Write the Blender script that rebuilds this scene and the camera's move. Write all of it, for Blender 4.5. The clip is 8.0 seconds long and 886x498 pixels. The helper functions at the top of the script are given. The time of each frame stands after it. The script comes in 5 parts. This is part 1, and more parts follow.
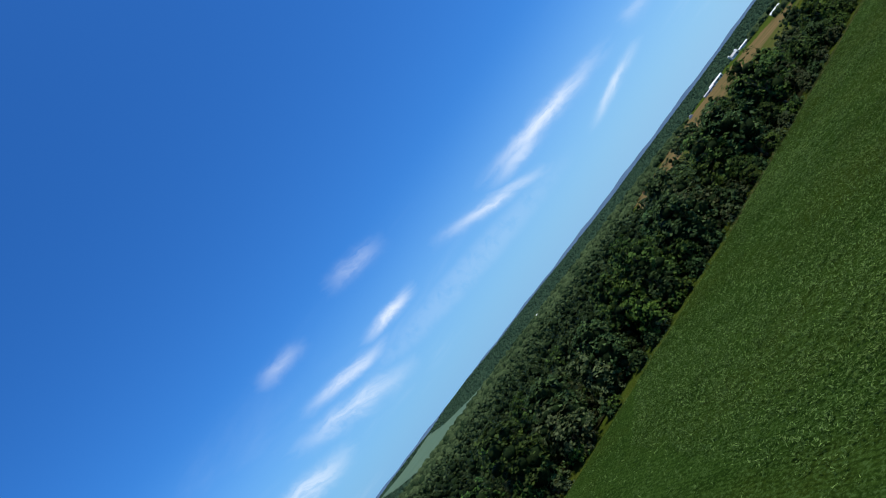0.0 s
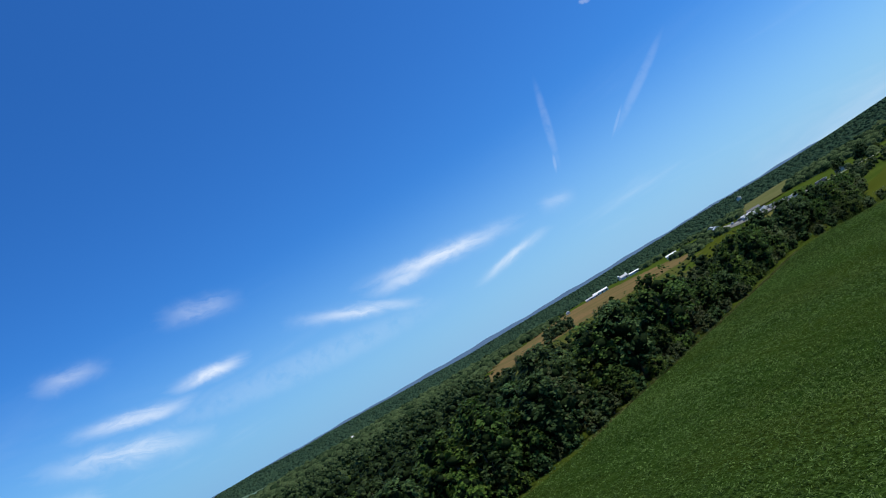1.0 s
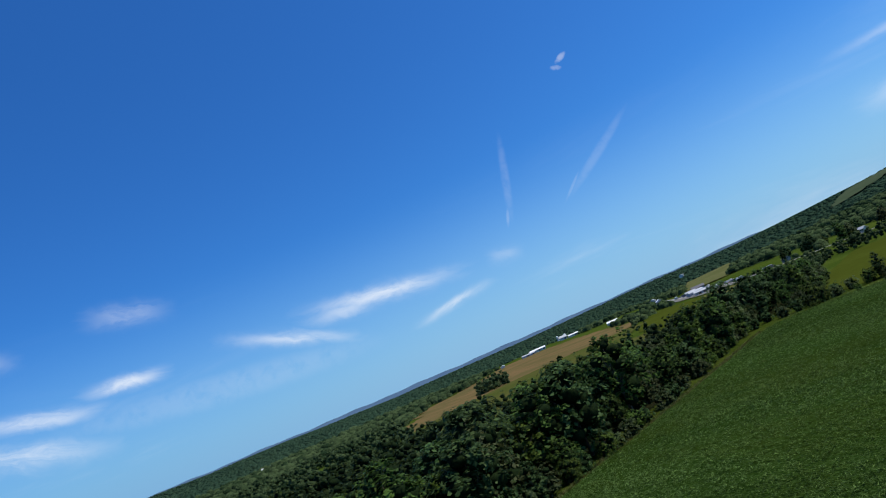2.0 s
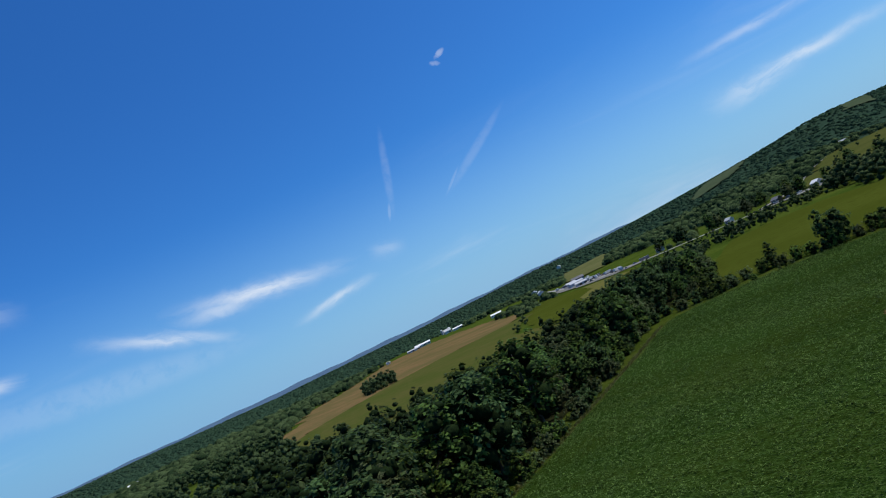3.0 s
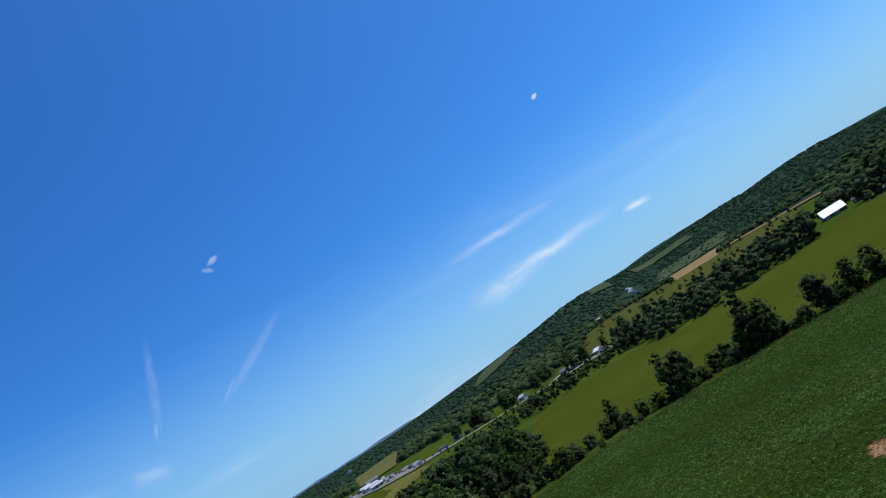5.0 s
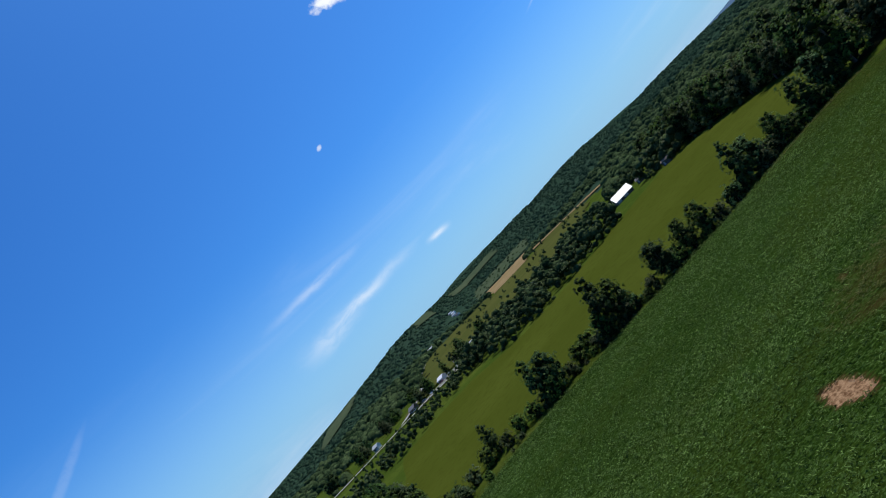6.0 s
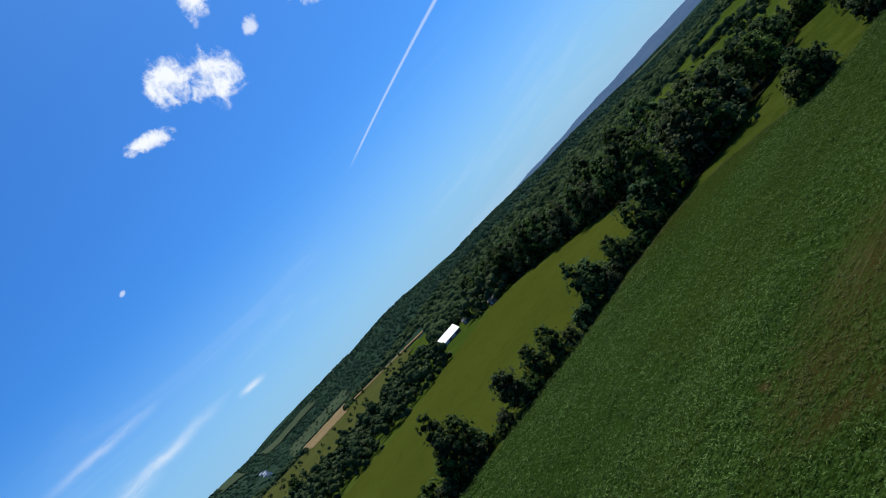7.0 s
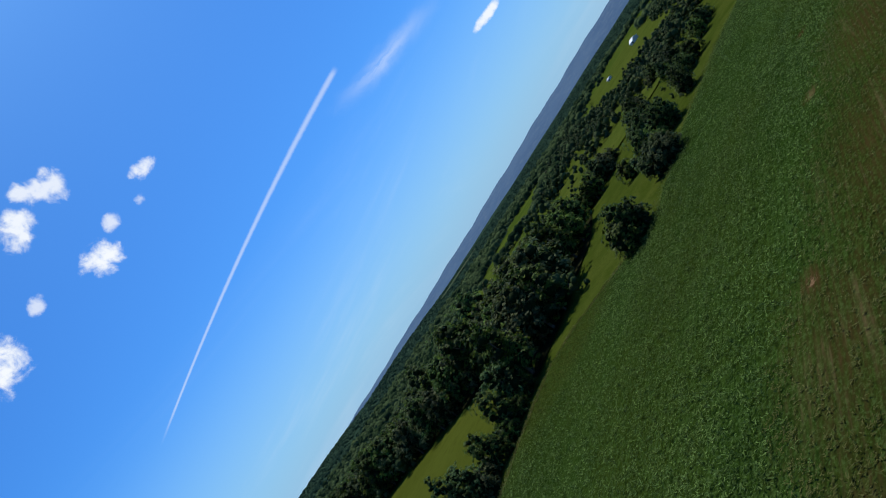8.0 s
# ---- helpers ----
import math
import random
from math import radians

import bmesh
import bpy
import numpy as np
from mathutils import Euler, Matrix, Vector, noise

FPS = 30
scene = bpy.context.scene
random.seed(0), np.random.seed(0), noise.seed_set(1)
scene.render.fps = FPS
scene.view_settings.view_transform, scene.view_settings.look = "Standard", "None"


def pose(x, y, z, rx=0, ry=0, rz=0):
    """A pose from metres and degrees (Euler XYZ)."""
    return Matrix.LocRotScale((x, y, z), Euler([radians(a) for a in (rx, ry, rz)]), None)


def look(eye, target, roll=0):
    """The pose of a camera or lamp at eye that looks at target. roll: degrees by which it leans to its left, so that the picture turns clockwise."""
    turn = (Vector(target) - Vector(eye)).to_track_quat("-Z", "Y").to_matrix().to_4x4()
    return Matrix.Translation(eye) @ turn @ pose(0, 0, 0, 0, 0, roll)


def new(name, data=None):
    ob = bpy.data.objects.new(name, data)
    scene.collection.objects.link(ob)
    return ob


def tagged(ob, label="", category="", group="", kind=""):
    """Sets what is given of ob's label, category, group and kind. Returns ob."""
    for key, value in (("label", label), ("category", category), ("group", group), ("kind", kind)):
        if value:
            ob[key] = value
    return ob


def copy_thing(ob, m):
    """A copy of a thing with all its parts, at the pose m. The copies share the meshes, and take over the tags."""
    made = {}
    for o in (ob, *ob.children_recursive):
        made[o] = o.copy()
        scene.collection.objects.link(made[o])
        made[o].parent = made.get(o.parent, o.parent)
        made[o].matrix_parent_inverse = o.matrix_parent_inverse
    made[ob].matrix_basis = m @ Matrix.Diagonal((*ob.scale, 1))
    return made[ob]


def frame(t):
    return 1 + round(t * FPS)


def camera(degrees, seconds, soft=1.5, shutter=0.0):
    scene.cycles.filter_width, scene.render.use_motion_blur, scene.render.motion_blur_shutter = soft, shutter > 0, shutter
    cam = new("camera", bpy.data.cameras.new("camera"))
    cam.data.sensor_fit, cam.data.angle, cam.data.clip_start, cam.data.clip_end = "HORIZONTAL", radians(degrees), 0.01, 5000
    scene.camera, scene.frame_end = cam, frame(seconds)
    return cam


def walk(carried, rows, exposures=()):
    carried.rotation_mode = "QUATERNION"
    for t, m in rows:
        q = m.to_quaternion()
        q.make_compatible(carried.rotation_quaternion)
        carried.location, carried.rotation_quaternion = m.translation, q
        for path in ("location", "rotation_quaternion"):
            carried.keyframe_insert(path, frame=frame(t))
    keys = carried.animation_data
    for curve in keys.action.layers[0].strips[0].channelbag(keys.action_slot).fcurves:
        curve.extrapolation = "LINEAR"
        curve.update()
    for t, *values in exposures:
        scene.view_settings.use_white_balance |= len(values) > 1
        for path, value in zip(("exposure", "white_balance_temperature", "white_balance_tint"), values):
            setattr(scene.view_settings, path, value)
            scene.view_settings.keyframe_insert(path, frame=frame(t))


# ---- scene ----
cam = camera(67.0, 8.0, 1.1)
UNIT = 1.4  # metres in one unit of the plan: all places below are given in plan units, and the whole is brought to metres in one step at the end
# seconds, eye x y z, yaw, pitch, roll
ROWS = [
    (0.0, -0.15, -3.06, 21.32, -8.85, 8.76, 52.99),
    (0.1, 0.26, -1.32, 21.42, -11.32, 9.76, 50.34),
    (0.2, 0.42, 0.21, 21.86, -13.61, 9.27, 43.75),
    (0.5, 1.66, 5.84, 21.61, -16.65, 9.9, 33.35),
    (1.0, 4.03, 14.6, 22.17, -23.39, 8.78, 30.46),
    (1.5, 7.79, 23.7, 22.36, -26.64, 9.81, 28.45),
    (1.7, 9.55, 26.95, 22.34, -26.98, 9.91, 24.2),
    (2.8, 18.35, 43.08, 25.09, -35.87, 7.42, 26.71),
    (3.0, 19.68, 46.07, 25.84, -38.18, 5.24, 25.51),
    (3.5, 24.78, 54.28, 26.26, -42.23, 2.65, 27.62),
    (4.0, 31.11, 62.19, 26.27, -46.19, 1.69, 28.93),
    (4.5, 39.59, 70.01, 25.08, -54.7, 6.26, 26.49),
    (4.6, 41.25, 71.54, 24.85, -56.68, 7.6, 27.46),
    (4.7, 42.89, 72.95, 24.67, -58.44, 9.31, 27.43),
    (5.8, 59.2, 84.91, 25.79, -75.22, 6.61, 49.67),
    (6.0, 62.19, 86.65, 26.41, -77.66, 4.01, 46.9),
    (6.5, 71.04, 90.29, 26.65, -84.5, -0.76, 45.46),
    (6.7, 74.88, 91.47, 26.23, -88.93, -0.66, 44.99),
    (6.8, 76.73, 92.02, 25.93, -92.1, -0.04, 45.74),
    (6.9, 78.63, 92.46, 25.71, -94.8, 0.6, 47.04),
    (7.0, 80.51, 92.72, 25.45, -97.4, 1.52, 47.19),
    (7.3, 86.17, 93.43, 24.61, -104.87, 3.49, 47.49),
    (7.5, 89.94, 93.54, 24.41, -110.93, 3.54, 50.97),
    (7.6, 91.79, 93.38, 24.37, -113.06, 3.21, 51.91),
    (8.0, 99.12, 91.87, 24.13, -122.16, 1.78, 57.76)
]
walk(cam, [(t, pose(UNIT * x, UNIT * y, UNIT * z, 90 + pitch, 0, yaw) @ pose(0, 0, 0, 0, 0, -roll)) for t, x, y, z, yaw, pitch, roll in ROWS],
     exposures=[(0.0, 0.11), (1.5, 0.0), (3.5, -0.14), (4.5, -0.02), (6.0, -0.01), (8.0, -0.06)])

# ---- light ----
SUN_AZ, SUN_EL = 126.0, 64.0
sun = new("sun", bpy.data.lights.new("sun", "SUN"))
sun.data.energy, sun.data.angle, sun.data.color = 4.6, radians(0.53), (1.0, 0.93, 0.78)
sun_way = Vector((math.sin(radians(SUN_AZ)) * math.cos(radians(SUN_EL)), math.cos(radians(SUN_AZ)) * math.cos(radians(SUN_EL)), math.sin(radians(SUN_EL))))
sun.matrix_world = look(sun_way * 300, (0, 0, 0))


class Nodes:
    """Short hand for building node trees."""

    def __init__(self, tree):
        self.tree = tree
        tree.nodes.clear()

    def add(self, kind, **sets):
        node = self.tree.nodes.new(kind)
        for key, value in sets.items():
            setattr(node, key, value)
        return node

    def put(self, socket, value):
        if isinstance(value, bpy.types.NodeSocket):
            self.tree.links.new(value, socket)
        else:
            socket.default_value = value

    def math(self, op, a, b=0.0, c=0.0, clamp=False):
        node = self.add("ShaderNodeMath", operation=op, use_clamp=clamp)
        for socket, value in zip(node.inputs, (a, b, c)):
            self.put(socket, value)
        return node.outputs[0]

    def ramp(self, value, low, high, to_low=0.0, to_high=1.0):
        node = self.add("ShaderNodeMapRange", interpolation_type="SMOOTHSTEP", clamp=True)
        for socket, v in zip(node.inputs, (value, low, high, to_low, to_high)):
            self.put(socket, v)
        return node.outputs[0]

    def mix(self, fac, a, b, blend="MIX"):
        node = self.add("ShaderNodeMix", data_type="RGBA", blend_type=blend)
        self.put(node.inputs[0], fac)
        self.put(node.inputs[6], a)
        self.put(node.inputs[7], b)
        return node.outputs[2]

    def noise(self, vector, scale, detail=4.0, rough=0.55, distort=0.0):
        node = self.add("ShaderNodeTexNoise")
        self.put(node.inputs["Vector"], vector)
        self.put(node.inputs["Scale"], scale)
        self.put(node.inputs["Detail"], detail)
        self.put(node.inputs["Roughness"], rough)
        self.put(node.inputs["Distortion"], distort)
        return node.outputs[0]

    def stretch(self, vector, scale=(1, 1, 1), turn=0.0):
        node = self.add("ShaderNodeMapping")
        self.put(node.inputs[0], vector)
        node.inputs["Rotation"].default_value = (0, 0, radians(turn))
        node.inputs["Scale"].default_value = scale
        return node.outputs[0]


def sky_world():
    world = bpy.data.worlds.new("sky")
    scene.world = world
    world.use_nodes = True
    n = Nodes(world.node_tree)
    sky = n.add("ShaderNodeTexSky", sky_type="NISHITA", sun_disc=False)
    sky.sun_elevation, sky.sun_rotation = radians(SUN_EL), radians(SUN_AZ)
    sky.altitude, sky.air_density, sky.dust_density, sky.ozone_density = 300, 1.0, 1.3, 3.0
    hsv = n.add("ShaderNodeHueSaturation")
    hsv.inputs["Saturation"].default_value = 1.22
    n.put(hsv.inputs["Color"], sky.outputs[0])
    way = n.add("ShaderNodeTexCoord").outputs["Generated"]
    sep = n.add("ShaderNodeSeparateXYZ")
    n.put(sep.inputs[0], way)
    az = n.math("DEGREES", n.math("ARCTAN2", sep.outputs[0], sep.outputs[1]))
    el = n.math("DEGREES", n.math("ARCSINE", sep.outputs[2]))
    flat = n.add("ShaderNodeCombineXYZ")
    n.put(flat.inputs[0], az)
    n.put(flat.inputs[1], el)
    flat = flat.outputs[0]
    curl = n.noise(flat, 0.75, 8.0, 0.6, 0.3)
    fine = n.noise(flat, 2.6, 7.0, 0.7)

    def local(a, e, length, width, turn):
        """Places along and across a cloud, 1 at its rim."""
        c, s = math.cos(radians(turn)), math.sin(radians(turn))
        k = math.cos(radians(e))
        da, de = n.math("SUBTRACT", az, a), n.math("SUBTRACT", el, e)
        u = n.math("ADD", n.math("MULTIPLY", da, c * k / length), n.math("MULTIPLY", de, s / length))
        v = n.math("ADD", n.math("MULTIPLY", da, -s * k / width), n.math("MULTIPLY", de, c / width))
        return u, v

    def spot(a, e, length, width, turn):
        """1 at the middle of a cloud, 0 at its rim and below 0 outside."""
        u, v = local(a, e, length, width, turn)
        return n.math("SUBTRACT", 1.0, n.math("ADD", n.math("MULTIPLY", u, u), n.math("MULTIPLY", v, v)))

    cover = None

    def lay(mask, strength):
        nonlocal cover
        mask = n.math("MULTIPLY", mask, strength, clamp=True)
        cover = mask if cover is None else n.math("MAXIMUM", cover, mask)

    # high ice cloud: azimuth, elevation, half length, half width, tilt, strength
    for a, e, length, width, turn, strength in CIRRUS:
        u, v = local(a, e, length * 1.25, width * 1.7, turn)
        place = n.add("ShaderNodeCombineXYZ")
        n.put(place.inputs[0], n.math("MULTIPLY", u, length * 0.42))
        n.put(place.inputs[1], n.math("MULTIPLY", v, width * 0.75))
        place.inputs[2].default_value = a
        sway = n.noise(place.outputs[0], 1.0, 4.0, 0.6, 0.4)
        v = n.math("ADD", v, n.math("MULTIPLY", n.math("SUBTRACT", sway, 0.5), 1.5))
        drift = n.add("ShaderNodeCombineXYZ")
        n.put(drift.inputs[0], n.math("MULTIPLY", u, length * 0.3))
        n.put(drift.inputs[1], n.math("MULTIPLY", v, width * 1.9))
        drift.inputs[2].default_value = a + 7
        fibre = n.noise(drift.outputs[0], 1.0, 6.0, 0.62, 0.9)
        ends = n.ramp(n.math("ADD", n.math("ABSOLUTE", u), n.math("MULTIPLY", n.math("SUBTRACT", fibre, 0.5), 0.9)), 1.05, 0.1)
        core = n.math("POWER", 2.718, n.math("MULTIPLY", n.math("MULTIPLY", v, v), -2.0))
        lay(n.math("MULTIPLY", n.math("MULTIPLY", ends, core), n.ramp(fibre, 0.2, 0.72, 0.22, 1.1)), strength * 1.1)
    for a, e, length, width, turn, strength in STREAKS:
        lay(n.math("MULTIPLY", n.math("POWER", n.ramp(spot(a, e, length, width, turn), 0.0, 1.0), 1.7), n.ramp(curl, 0.2, 0.6)), strength)
    for a, e, length, width, turn, strength in PUFFS:
        m = n.math("ADD", spot(a, e, length, width * 0.98, turn), n.math("MULTIPLY", n.math("SUBTRACT", curl, 0.5), 3.4))
        m = n.math("ADD", m, n.math("MULTIPLY", n.math("SUBTRACT", fine, 0.5), 0.6))
        lay(n.ramp(m, -0.2, 1.1), strength)
    # vapour trail: one long thin curve
    bend = n.math("ADD", 17.25, n.math("MULTIPLY", n.math("POWER", n.math("ABSOLUTE", n.math("SUBTRACT", az, 131.0)), 2.0), -0.0046))
    off = n.math("ABSOLUTE", n.math("SUBTRACT", el, bend))
    wide = n.ramp(az, 96.0, 131.0, 0.13, 0.34)
    wide = n.math("MULTIPLY", wide, n.math("ADD", 0.6, n.math("MULTIPLY", fine, 0.8)))
    trail = n.math("SUBTRACT", 1.0, n.math("DIVIDE", off, wide))
    ends = n.math("MULTIPLY", n.ramp(az, 96.5, 100.0), n.ramp(az, 130.6, 129.6))
    lay(n.math("MULTIPLY", n.ramp(trail, 0.0, 0.9), ends), 0.4)
    # thin veil
    veil = n.math("MULTIPLY", n.ramp(n.noise(n.stretch(flat, (0.03, 0.16, 1)), 1.0, 5.0, 0.6, 0.8), 0.5, 0.8), n.ramp(el, 3.0, 17.0, 0.2, 0.0))
    cover = n.math("MAXIMUM", cover, veil)
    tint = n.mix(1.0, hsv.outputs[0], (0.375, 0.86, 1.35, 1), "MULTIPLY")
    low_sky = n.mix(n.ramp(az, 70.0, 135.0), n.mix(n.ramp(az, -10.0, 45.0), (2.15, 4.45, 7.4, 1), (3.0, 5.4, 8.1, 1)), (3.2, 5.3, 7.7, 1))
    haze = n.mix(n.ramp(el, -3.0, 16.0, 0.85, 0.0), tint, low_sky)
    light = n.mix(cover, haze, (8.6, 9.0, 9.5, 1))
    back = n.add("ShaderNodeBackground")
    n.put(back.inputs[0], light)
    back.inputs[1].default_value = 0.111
    out = n.add("ShaderNodeOutputWorld")
    n.put(out.inputs[0], back.outputs[0])


CIRRUS = [
    (22.8, 8.45, 6.4, 0.48, -7, 0.62), (19.5, 8.3, 3.6, 0.5, -3, 0.4), (28.2, 5.25, 3.5, 0.28, 8, 0.48), (14.6, 7.7, 5.4, 0.4, -20, 0.5), (33.8, 7.25, 1.5, 0.5, -10, 0.2),
    (1.6, 9.0, 2.9, 0.36, -4, 0.7), (-4.6, 8.5, 4.2, 0.42, -9, 0.6), (-6.0, 6.4, 5.6, 0.6, -14, 0.48), (3.1, 14.0, 3.0, 0.6, -10, 0.24), (-7.5, 13.3, 2.6, 0.5, -4, 0.26), (-13.3, 5.1, 4.5, 0.6, -8, 0.5),
    (69.6, 6.05, 6.2, 0.34, 1, 0.46), (66.2, 5.8, 3.6, 0.6, 3, 0.36), (67.8, 9.65, 5.2, 0.3, -1, 0.28), (78.4, 5.25, 1.1, 0.2, -9, 0.7), (133.4, 14.2, 5.4, 0.5, -12, 0.3),
]
STREAKS = [(8.0, 6.0, 17.0, 1.7, -5, 0.1), (36.6, 13.2, 4.6, 0.5, 74, 0.09), (35.4, 10.1, 1.1, 0.2, 68, 0.13), (44.6, 11.8, 5.4, 0.55, 33, 0.09), (41.4, 10.1, 1.8, 0.18, 42, 0.12)]
PUFFS = [
    (45.2, 20.0, 0.6, 0.26, 20, 0.28), (44.5, 19.5, 0.5, 0.24, -20, 0.22), (76.7, 17.4, 0.32, 0.2, 20, 0.55), (87.2, 24.4, 2.1, 0.75, -20, 1.0),
    (91.8, 26.7, 2.0, 1.8, 30, 1.0), (95.0, 24.5, 2.2, 2.1, 35, 1.0), (98.7, 29.5, 1.9, 1.1, 55, 1.0), (100.3, 25.2, 0.8, 0.7, 30, 0.7), (106.1, 23.9, 1.3, 1.6, 70, 1.0), (104.4, 29.6, 1.6, 1.3, 40, 0.95),
    (107.4, 30.6, 1.7, 0.9, -30, 0.85), (108.9, 29.7, 1.3, 1.1, 40, 0.85), (109.0, 25.0, 0.9, 0.65, 30, 0.75), (114.2, 25.6, 1.2, 0.65, -10, 0.9), (112.0, 24.4, 0.55, 0.4, 0, 0.55), (140.4, 8.8, 1.8, 0.42, -6, 0.95),
]
sky_world()


# ---- the lie of the land ----
SKYLINE = [(-180, 0.8), (-60, 0.8), (-20, 0.6), (0, 0.42), (10, 0.34), (20, 0.02), (30, 0.14), (40, 0.24), (50, 0.5), (60, 0.95), (70, 1.6), (80, 1.6), (90, 1.3), (100, 0.85),
           (110, 0.4), (118, 0.0), (130, -0.15), (150, -0.15), (170, 0.3), (180, 0.8)]
FOOT = [(-180, 700), (-60, 700), (-20, 900), (0, 1150), (20, 1400), (30, 1300), (40, 1000), (50, 760), (60, 600), (68, 600), (76, 980), (84, 900), (92, 620), (100, 520), (115, 560), (130, 900), (150, 1000), (180, 700)]
TABLES = [[np.array(c) for c in zip(*t)] for t in (SKYLINE, FOOT)]


def lift(x, y):
    """The height of the ground, for arrays or numbers."""
    x, y = np.asarray(x, float), np.asarray(y, float)
    near = 0.009 * np.clip(x, -150, 230) + 0.013 * (np.clip(y, -150, 190) - 60)
    d = np.hypot(x - 100, y - 80)
    s = np.clip((d - 230) / 220, 0, 1)
    near = near * (1 - s * s * (3 - 2 * s))
    r, az = np.hypot(x - 60, y - 70), np.degrees(np.arctan2(x - 60, y - 70))
    sky, foot = np.interp(az, *TABLES[0]), np.interp(az, *TABLES[1])
    top = foot + 1300
    s = np.clip((r - foot) / 1300, 0, 1)
    s = s * s * (3 - 2 * s)
    wave = 5 * np.sin(x * 0.0061 + 1.3) * np.cos(y * 0.0053) + 3.5 * np.sin(x * 0.013 + y * 0.011)
    return near + s * (14 + top * np.tan(np.radians(sky)) + wave * (0.4 + sky))


def raw_mesh(name, verts, faces, smooth=False):
    """A mesh from arrays: verts (n, 3) and faces (m, k), all of k corners."""
    me = bpy.data.meshes.new(name)
    verts, faces = np.asarray(verts, np.float32), np.asarray(faces, np.int32)
    m, k = faces.shape
    me.vertices.add(len(verts))
    me.vertices.foreach_set("co", verts.ravel())
    me.loops.add(m * k)
    me.loops.foreach_set("vertex_index", faces.ravel())
    me.polygons.add(m)
    me.polygons.foreach_set("loop_start", np.arange(m, dtype=np.int32) * k)
    me.polygons.foreach_set("loop_total", np.full(m, k, np.int32))
    if smooth:
        me.polygons.foreach_set("use_smooth", np.ones(m, bool))
    me.update(calc_edges=True)
    return me


def inside(poly, x, y):
    """Whether points lie in a polygon."""
    hit = np.zeros(np.shape(x), bool)
    for (xa, ya), (xb, yb) in zip(poly, poly[1:] + poly[:1]):
        if ya != yb:
            hit ^= ((ya > y) != (yb > y)) & (x < (xb - xa) * (y - ya) / (yb - ya) + xa)
    return hit


# ---- materials ----
def base_material(name, rough=0.8, gloss=0.3):
    mat = bpy.data.materials.new(name)
    mat.use_nodes = True
    n = Nodes(mat.node_tree)
    bsdf = n.add("ShaderNodeBsdfPrincipled")
    bsdf.inputs["Roughness"].default_value = rough
    bsdf.inputs["Specular IOR Level"].default_value = gloss
    out = n.add("ShaderNodeOutputMaterial")
    n.put(out.inputs[0], bsdf.outputs[0])
    return mat, n, bsdf


def two_tone(name, a, b, scale, rough=0.85, gloss=0.2, fine=None, c=None, bump=0.0, bump_scale=None, stretch=None, turn=0.0):
    """Two colours mixed by noise, with a finer grain of c over them, and relief."""
    mat, n, bsdf = base_material(name, rough, gloss)
    where = n.add("ShaderNodeTexCoord").outputs["Object"]
    if stretch:
        where = n.stretch(where, stretch, turn)
    col = n.mix(n.ramp(n.noise(where, scale), 0.36, 0.64), (*a, 1), (*b, 1))
    if c:
        col = n.mix(n.ramp(n.noise(where, fine, 5.0, 0.7), 0.45, 0.7, 0.0, 0.85), col, (*c, 1))
    n.put(bsdf.inputs["Base Color"], col)
    if bump:
        node = n.add("ShaderNodeBump")
        node.inputs["Strength"].default_value = 0.7
        node.inputs["Distance"].default_value = bump
        n.put(node.inputs["Height"], n.noise(where, bump_scale or fine or scale, 5.0, 0.65))
        n.put(bsdf.inputs["Normal"], node.outputs[0])
    return mat


def leaf_material(name, dark, light, translucent=0.42, gloss=0.06, patch=0.45):
    """Foliage: each leaf spray a little different, and some light through it."""
    mat, n, bsdf = base_material(name, 0.55, gloss)
    rnd = n.add("ShaderNodeNewGeometry").outputs["Random Per Island"]
    own = n.add("ShaderNodeObjectInfo").outputs["Random"]
    where = n.add("ShaderNodeTexCoord").outputs["Object"]
    f = n.math("ADD", n.math("MULTIPLY", rnd, 0.5), n.math("MULTIPLY", n.noise(where, patch, 3.0), 0.55))
    col = n.mix(n.ramp(f, 0.25, 0.85), (*dark, 1), (*light, 1))
    hsv = n.add("ShaderNodeHueSaturation")
    n.put(hsv.inputs["Hue"], n.math("ADD", 0.485, n.math("MULTIPLY", own, 0.03)))
    n.put(hsv.inputs["Value"], n.math("ADD", 0.68, n.math("MULTIPLY", own, 0.95)))
    n.put(hsv.inputs["Color"], col)
    n.put(bsdf.inputs["Base Color"], hsv.outputs[0])
    if translucent:
        thin = n.add("ShaderNodeBsdfTranslucent")
        n.put(thin.inputs[0], hsv.outputs[0])
        mixed = n.add("ShaderNodeMixShader")
        mixed.inputs[0].default_value = translucent
        n.put(mixed.inputs[1], bsdf.outputs[0])
        n.put(mixed.inputs[2], thin.outputs[0])
        out = [x for x in n.tree.nodes if x.type == "OUTPUT_MATERIAL"][0]
        n.put(out.inputs[0], mixed.outputs[0])
    return mat


M_GROUND = two_tone("rough_grass", (0.035, 0.06, 0.008), (0.055, 0.078, 0.012), 0.03, gloss=0.0, fine=0.6, c=(0.026, 0.042, 0.008), bump=0.3)
M_MEADOW = two_tone("meadow_grass", (0.043, 0.056, 0.0075), (0.051, 0.065, 0.0095), 0.02, gloss=0.0, fine=0.35, c=(0.037, 0.048, 0.0065), bump=0.08)
M_VERGE = two_tone("verge_grass", (0.032, 0.049, 0.0065), (0.046, 0.062, 0.01), 0.12, gloss=0.0, fine=1.5, c=(0.022, 0.037, 0.005), bump=0.25)
M_ROUGH = two_tone("rough_pasture_grass", (0.042, 0.062, 0.009), (0.058, 0.076, 0.013), 0.05, gloss=0.0, fine=0.5, c=(0.028, 0.045, 0.006), bump=0.3)
